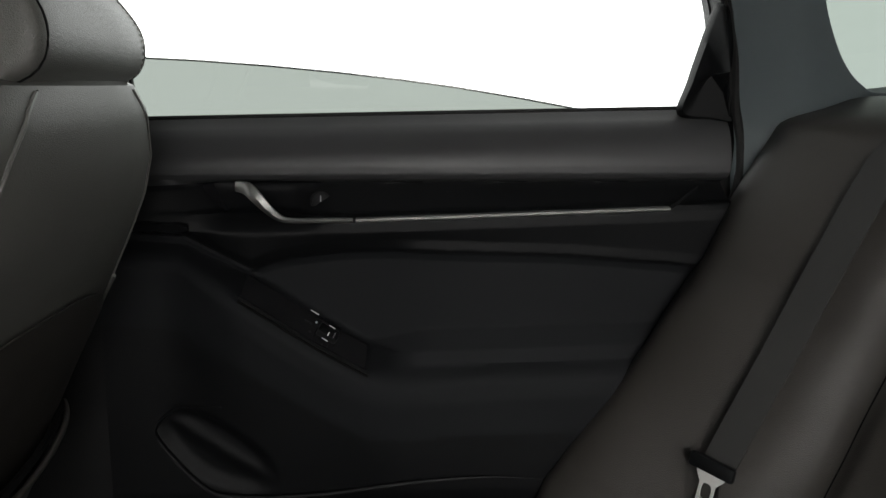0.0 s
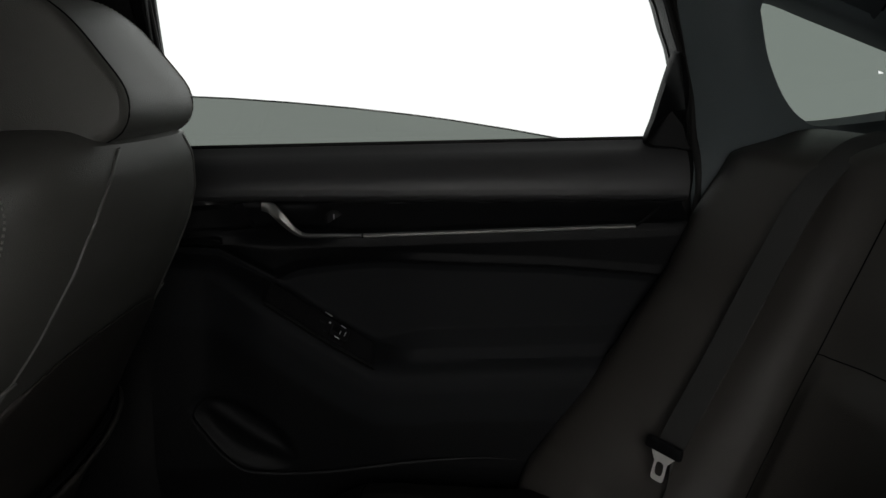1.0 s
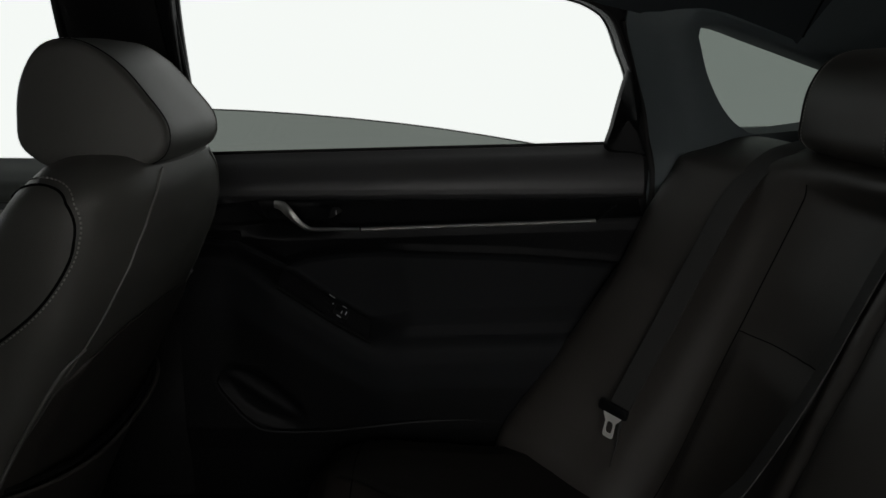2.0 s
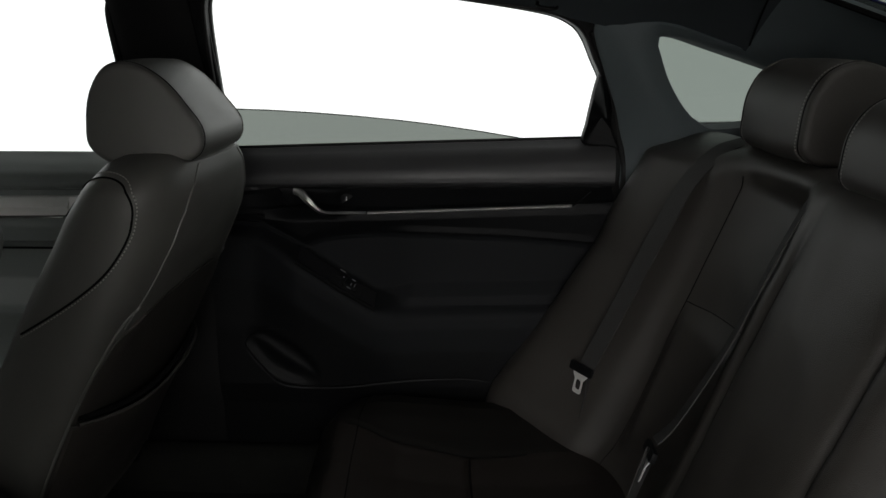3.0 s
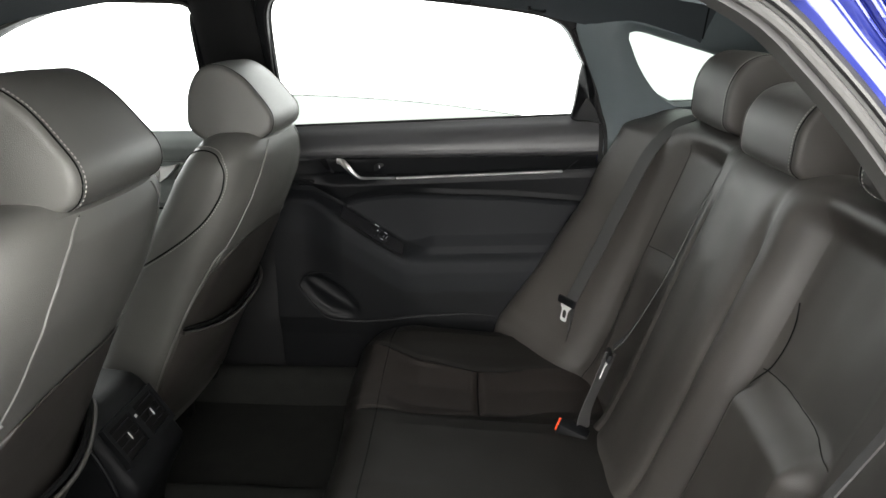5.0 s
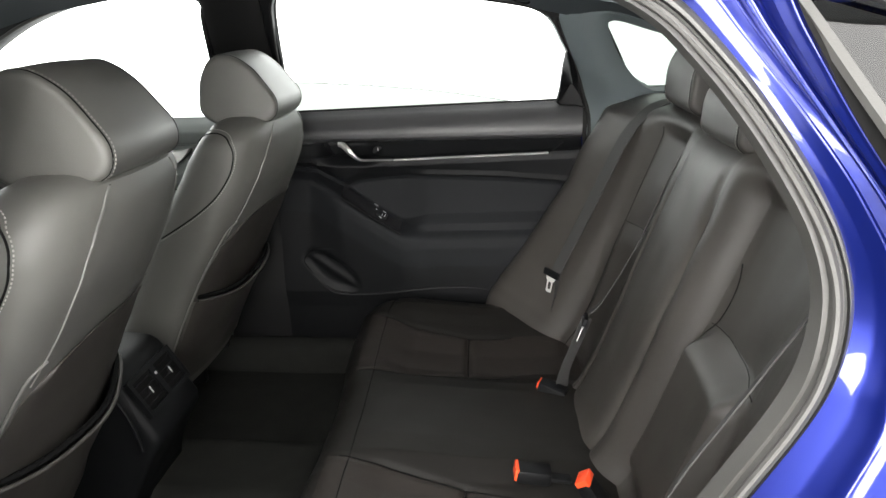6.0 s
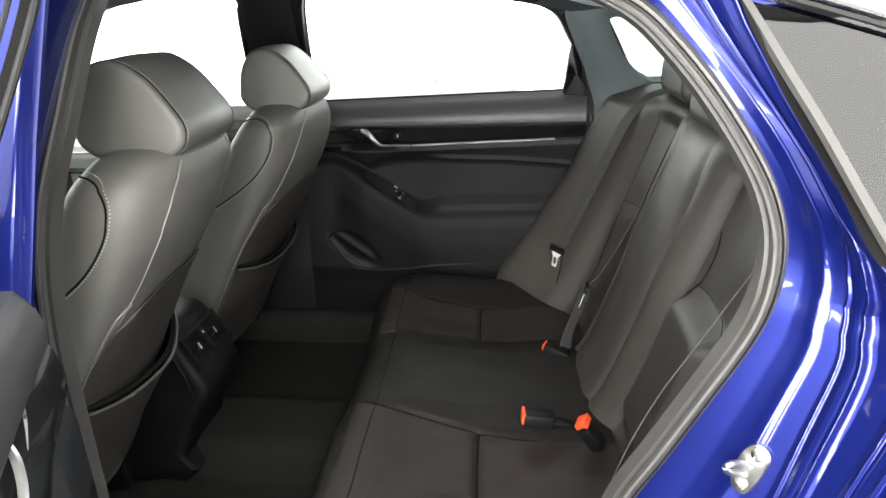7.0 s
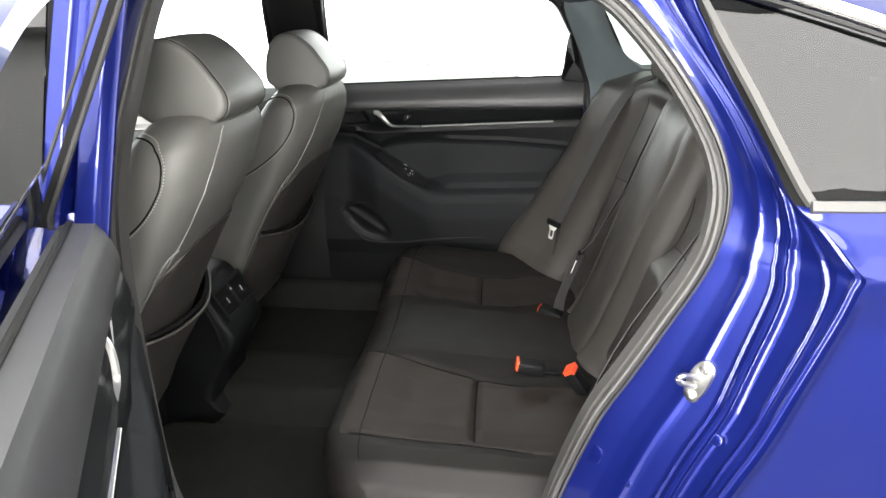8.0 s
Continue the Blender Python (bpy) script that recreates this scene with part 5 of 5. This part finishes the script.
    # shoulder seam under the head restraint
    part("shoulder_seam", tube([seat_back(0.095, 1.055 - 0.0), seat_back(0.06, 1.066), seat_back(0.0, 1.070), seat_back(-0.06, 1.066), seat_back(-0.095, 1.055)], 0.0009, 6), VOID, back)
    # cushion, side cover, rails
    cush = spline([(-1.02, 0.44), (-1.05, 0.40), (-1.0, 0.33), (-0.8, 0.30), (-0.56, 0.30), (-0.50, 0.36), (-0.54, 0.45), (-0.7, 0.47), (-0.9, 0.485)], 48, closed=True)
    c = cush.mean(axis=0)
    part("seat_cushion", loft([[(c[0] + (x - c[0]) * k, y, c[1] + (z - c[1]) * k) for x, z in cush] for y, k in ((-0.262, 0.5), (-0.26, 0.85), (-0.24, 0.98), (-0.1, 0.97), (0.1, 0.97), (0.24, 0.98), (0.26, 0.85), (0.262, 0.5))]), LEATHER_LIT, seat, "black leather seat cushion")
    for s in (1, -1):
        part("side_cover", box_at((-0.74, 0.268 * s, 0.31), (0.42, 0.03, 0.10), 0.012), HARD, seat)
        rail = part("seat_rail", box_at((-0.92, 0.13 * s, 0.222), (0.62, 0.045, 0.032), 0.004), HARD, seat, "black steel seat rail")
        if s in rail_ends:
            part("rail_end", merge(box_at((-0.475, 0.13 * s, 0.232), (0.05, 0.050, 0.020), 0.004, 0, -20, 0), tube([(-0.455, 0.13 * s, 0.225), (-0.44, 0.13 * s, 0.205)], 0.007, 10)), DULL, rail, "dull metal rail end")
        for x in (-0.58, -0.86):
            part("leg", box_at((x, 0.13 * s, 0.275), (0.05, 0.03, 0.115), 0.005), HARD, seat)
    return seat


FRONT_HEAD = [(-0.343, 1.075), (-0.350, 1.12), (-0.340, 1.17), (-0.312, 1.208), (-0.268, 1.214), (-0.222, 1.188), (-0.186, 1.146), (-0.162, 1.108), (-0.168, 1.072), (-0.205, 1.054), (-0.28, 1.043)]


def seat_at(y, raised, label, inner, seam=0.0, slim=1.0):
    """A front seat; raised: by how much it is set higher; inner: the side beside the console, whose rear edge is drawn in."""
    seat = front_seat(seam, (-1,) if seam else ())
    head_restraint(seat, FRONT_HEAD, -0.118, 0.118, 1.05, LEATHER_LIT, taper=0.17)
    for o in seat.children_recursive:
        if o.type == "MESH" and not o.name.startswith(("head_restraint", "end_seam", "post", "seat_rail", "rail_end", "leg")):
            for v in o.data.vertices:
                k = slim * smooth(-0.04, 0.24, v.co.y * inner) * lerp(v.co.z + 0.2, [(0.80, 1.0), (0.98, 0.6), (1.05, 0.2)])
                v.co.y -= 0.07 * k * inner
                v.co.x -= 0.035 * k
    for o in seat.children:
        if not o.name.startswith(("seat_rail", "leg")):
            o.location.z += raised
    seat.location.y = y
    return tagged(seat, label)


seat_at(0.345, 0.0, "black leather passenger seat with pale stitching and map pocket behind", -1, slim=0.55)
seat_at(-0.345, 0.027, "black leather driver's seat, set higher, map pocket behind", 1, -0.012)

# ---- centre console ----
console = thing("centre_console", (-0.6, 0, 0.2), "black centre console with two rear air vents", "console")


def build_console():
    # side outline of the rear end: top, sloping vent face, foot
    w = 0.105
    face_t, face_b = np.array((-0.425, 0.0, 0.590)), np.array((-0.345, 0.0, 0.455))
    outline = spline([(-0.95, 0.60), (-0.60, 0.615), (-0.47, 0.612), (-0.432, 0.600), (-0.405, 0.560), (-0.372, 0.500), (-0.350, 0.460), (-0.362, 0.430), (-0.40, 0.36), (-0.43, 0.28), (-0.44, 0.215), (-0.95, 0.205)], 90, closed=True)
    c = outline.mean(axis=0)
    rings = []
    for y, k in ((-1, 0.90), (-0.985, 0.955), (-0.94, 0.985), (-0.86, 1.0), (0, 1.0), (0.86, 1.0), (0.94, 0.985), (0.985, 0.955), (1, 0.90)):
        rings.append([(c[0] + (x - c[0]) * k, y * w * (1 + 0.18 * smooth(0.42, 0.26, z)), c[1] + (z - c[1]) * k) for x, z in outline])
    part("body", loft(rings), HARD, console, "black plastic console body")
    d = face_b - face_t
    d = d / np.linalg.norm(d)
    nrm = np.array((-d[2], 0, d[0]))
    nrm = nrm if nrm[0] > 0 else -nrm
    def on(a, y, o=0.0):
        return face_t + d * a + np.array((0, y, 0)) + nrm * o
    def slab(a0, a1, y0, y1, o0, o1):
        return [tuple(on(a, y, o)) for o in (o0, o1) for a, y in ((a0, y0), (a1, y0), (a1, y1), (a0, y1))], [(0, 1, 2, 3), (7, 6, 5, 4), (0, 4, 5, 1), (1, 5, 6, 2), (2, 6, 7, 3), (3, 7, 4, 0)]
    bezel = part("vent_panel", merge(slab(0.012, 0.022, -0.088, 0.088, 0, 0.0135), slab(0.092, 0.102, -0.088, 0.088, 0, 0.0135), slab(0.022, 0.092, -0.088, -0.078, 0, 0.0135), slab(0.022, 0.092, 0.078, 0.088, 0, 0.0135),
                                     slab(0.022, 0.092, -0.008, 0.008, 0, 0.0135)), HARD, console, "black vent surround")
    part("vent_back", slab(0.02, 0.094, -0.082, 0.082, 0.003, 0.0075), VOID, bezel)
    for y in (-0.043, 0.043):
        for i in range(4):
            part("vent_slat", slab(0.030 + 0.016 * i, 0.032 + 0.016 * i, y - 0.034, y + 0.034, 0.0075, 0.0105), GLOSSY, bezel)
        part("vent_tab", slab(0.052, 0.062, y - 0.009, y + 0.009, 0.008, 0.014), GLOSSY, bezel, "small vent tab")
        part("tab_trim", slab(0.049, 0.066, y - 0.0013, y + 0.0013, 0.014, 0.0152), TONGUE, bezel, "thin chrome line")
    part("vent_knob", slab(0.036, 0.042, -0.003, 0.003, 0.0135, 0.0148), TONGUE, bezel)
    for s in (1, -1):
        part("foot", box_at((-0.47, 0.085 * s, 0.235), (0.10, 0.06, 0.07), 0.02, 0, 20, 0), HARD, console)
        part("edge_trim", tube(spline([(-0.50, s * 0.107, 0.585), (-0.44, s * 0.107, 0.575), (-0.40, s * 0.108, 0.50), (-0.385, s * 0.112, 0.44)], 30), 0.004, 8), HARD, console)


build_console()
console.location.y = -0.06


# ---- belts and buckles ----
def strap(path, width, across, t=0.0009):
    """A flat woven strap along a path, its breadth lying along across."""
    p = spline(path, 60)
    a = np.array(across, float)
    v, f = [], []
    for i, q in enumerate(p):
        tan = p[min(i + 1, 59)] - p[max(i - 1, 0)]
        tan = tan / np.linalg.norm(tan)
        s = a - tan * (a @ tan)
        s = s / np.linalg.norm(s)
        n = np.cross(tan, s)
        for k, o in ((-0.5, -t), (0, -t * 1.3), (0.5, -t), (0.5, t), (0, t * 1.3), (-0.5, t)):
            v.append(tuple(q + s * width * k + n * o))
    for i in range(59):
        for j in range(6):
            f.append((i * 6 + j, i * 6 + (j + 1) % 6, (i + 1) * 6 + (j + 1) % 6, (i + 1) * 6 + j))
    return v, f


def tongue(m, parent):
    plate = spline([(-0.018, 0.0), (0.018, 0.0), (0.017, -0.008), (0.011, -0.014), (0.0105, -0.042), (0.006, -0.046), (-0.006, -0.046), (-0.0105, -0.042), (-0.011, -0.014), (-0.017, -0.008)], 60, closed=True)
    hole = spline([(-0.0055, -0.018), (0.0055, -0.018), (0.0055, -0.036), (-0.0055, -0.036)], 60, closed=True)
    c = (0.0, -0.026)
    a, b = around([tuple(q) for q in plate], c, 60), around([tuple(q) for q in hole], c, 60)
    g = loft([[(x, y, z) for x, y in q] for q, z in ((a, -0.001), (a, 0.001), (b, 0.001), (b, -0.001), (a, -0.001))], caps=False)
    part("tongue_plate", moved(g, m), TONGUE, parent, "bright steel belt tongue")
    part("tongue_grip", moved(moved(rbox((0.060, 0.020, 0.011), 0.004), pose(0, 0.008, 0)), m), HARD, parent, "black plastic grip")


def frame_on(c, down, face):
    """A pose at c whose -y runs down and whose z looks along face."""
    y = -Vector(down).normalized()
    z = Vector(face)
    z = (z - y * z.dot(y)).normalized()
    x = y.cross(z)
    return Matrix.Translation(c) @ Matrix((x, y, z)).transposed().to_4x4()


def belts():
    right = thing("seat_belt", (0.6, 0.5, 0.45), "black woven seat belt with a steel tongue hanging on the backrest", "seat belt", "rear seat belts")
    part("strap", strap([(0.80, 0.520, 1.070), (0.742, 0.510, 1.050), (0.683, 0.501, 0.988), (0.630, 0.494, 0.878), (0.574, 0.486, 0.748), (0.525, 0.477, 0.642), (0.507, 0.474, 0.600)], 0.047, (-0.42, 0.90, 0.0)), BELT, right, "black woven webbing")
    part("lap_strap", strap([(0.512, 0.478, 0.598), (0.515, 0.482, 0.55), (0.508, 0.490, 0.48), (0.515, 0.50, 0.43)], 0.047, (0.45, 0.9, 0.0)), BELT, right)
    m = frame_on((0.494, 0.468, 0.592), (-0.16, -0.05, -1.0), (-0.75, -0.6, 0.25))
    tongue(m, right)
    mid_belt = thing("seat_belt", (0.55, 0.2, 0.45), "black woven middle seat belt with a steel tongue", "seat belt", "rear seat belts")
    part("strap", strap([(0.80, 0.185, 1.058), (0.762, 0.183, 1.03), (0.725, 0.182, 0.95), (0.665, 0.180, 0.79), (0.60, 0.176, 0.66), (0.565, 0.172, 0.62)], 0.040, (0.35, 0.93, 0.0)), BELT, mid_belt, "black woven webbing")
    part("lap_strap", strap([(0.560, 0.168, 0.61), (0.535, 0.150, 0.55), (0.51, 0.140, 0.48), (0.505, 0.135, 0.43)], 0.045, (0.7, 0.7, 0.2)), BELT, mid_belt)
    tongue(frame_on((0.552, 0.160, 0.600), (-0.35, -0.1, -1.0), (-0.93, 0.12, 0.3)), mid_belt)
    left = thing("seat_belt", (0.65, -0.6, 0.5), "black woven seat belt lying along the seat's outer edge", "seat belt", "rear seat belts")
    part("strap", strap([(0.80, -0.53, 1.066), (0.735, -0.57, 1.02), (0.700, -0.598, 0.985), (0.655, -0.602, 0.905), (0.622, -0.603, 0.845), (0.578, -0.606, 0.765), (0.535, -0.625, 0.68), (0.49, -0.65, 0.56)], 0.030, (0.24, 0.86, -0.45)), BELT, left, "black woven webbing")


belts()


def buckle(at, rx, ry, rz, label, press=(0.008, 0.026, 0.018)):
    b = thing("seat_belt_buckle", at, label, "buckle", "rear seat buckles")
    m = pose(*at, rx, ry, rz)
    part("body", moved(rbox((0.068, 0.038, 0.030), 0.006), m), HARD, b, "black plastic buckle housing")
    part("release_button", moved(moved(rbox(press, 0.0016), pose(-0.0335, 0, 0.003)), m), RED, b, "red release button")
    part("stalk", moved(moved(rbox((0.05, 0.024, 0.010), 0.004), pose(0.05, 0, -0.004)), m), HARD, b)
    return b


buckle((0.425, -0.205, 0.452), 0, 8, 4, "black buckle with a red button, lying on the cushion", (0.007, 0.034, 0.026))
buckle((0.537, -0.235, 0.436), 8, 52, -12, "black buckle with a red button, half sunk in the cushion", (0.016, 0.036, 0.026))
buckle((0.482, 0.118, 0.442), 0, 15, -20, "black buckle with a red button beside the middle seat")

# rain drops on the left quarter window, too many to count
random.seed(4)
drops = []
def drop(x, z, r):
    y = -(outer_left(z) - 0.012) - 0.0002
    n = 7
    rings = [[(x + r * k * math.cos(2 * math.pi * i / n), y - r * h, z + r * k * math.sin(2 * math.pi * i / n) * 1.15) for i in range(n)] for k, h in ((1.0, 0.0), (0.75, 0.35), (0.3, 0.5))]
    drops.append(loft(rings))
for _ in range(520):
    x = random.uniform(0.73, 1.0)
    z = random.choice((random.uniform(1.072, 1.105), random.uniform(1.072, 1.105), random.uniform(1.072, 1.105), random.uniform(1.072, 1.28)))
    if z < 1.30 - (x - 0.69) * 0.33 - 0.012 and x > 0.755 - (z - 1.063) * 0.50 + 0.012:
        drop(x, z, random.choice((0.0002, 0.0003, 0.0003, 0.0004, 0.0006)))
wet = part("rain_drops", merge(*drops), WATER, car, "small clear rain drops on the glass")
tagged(wet, kind="stuff")
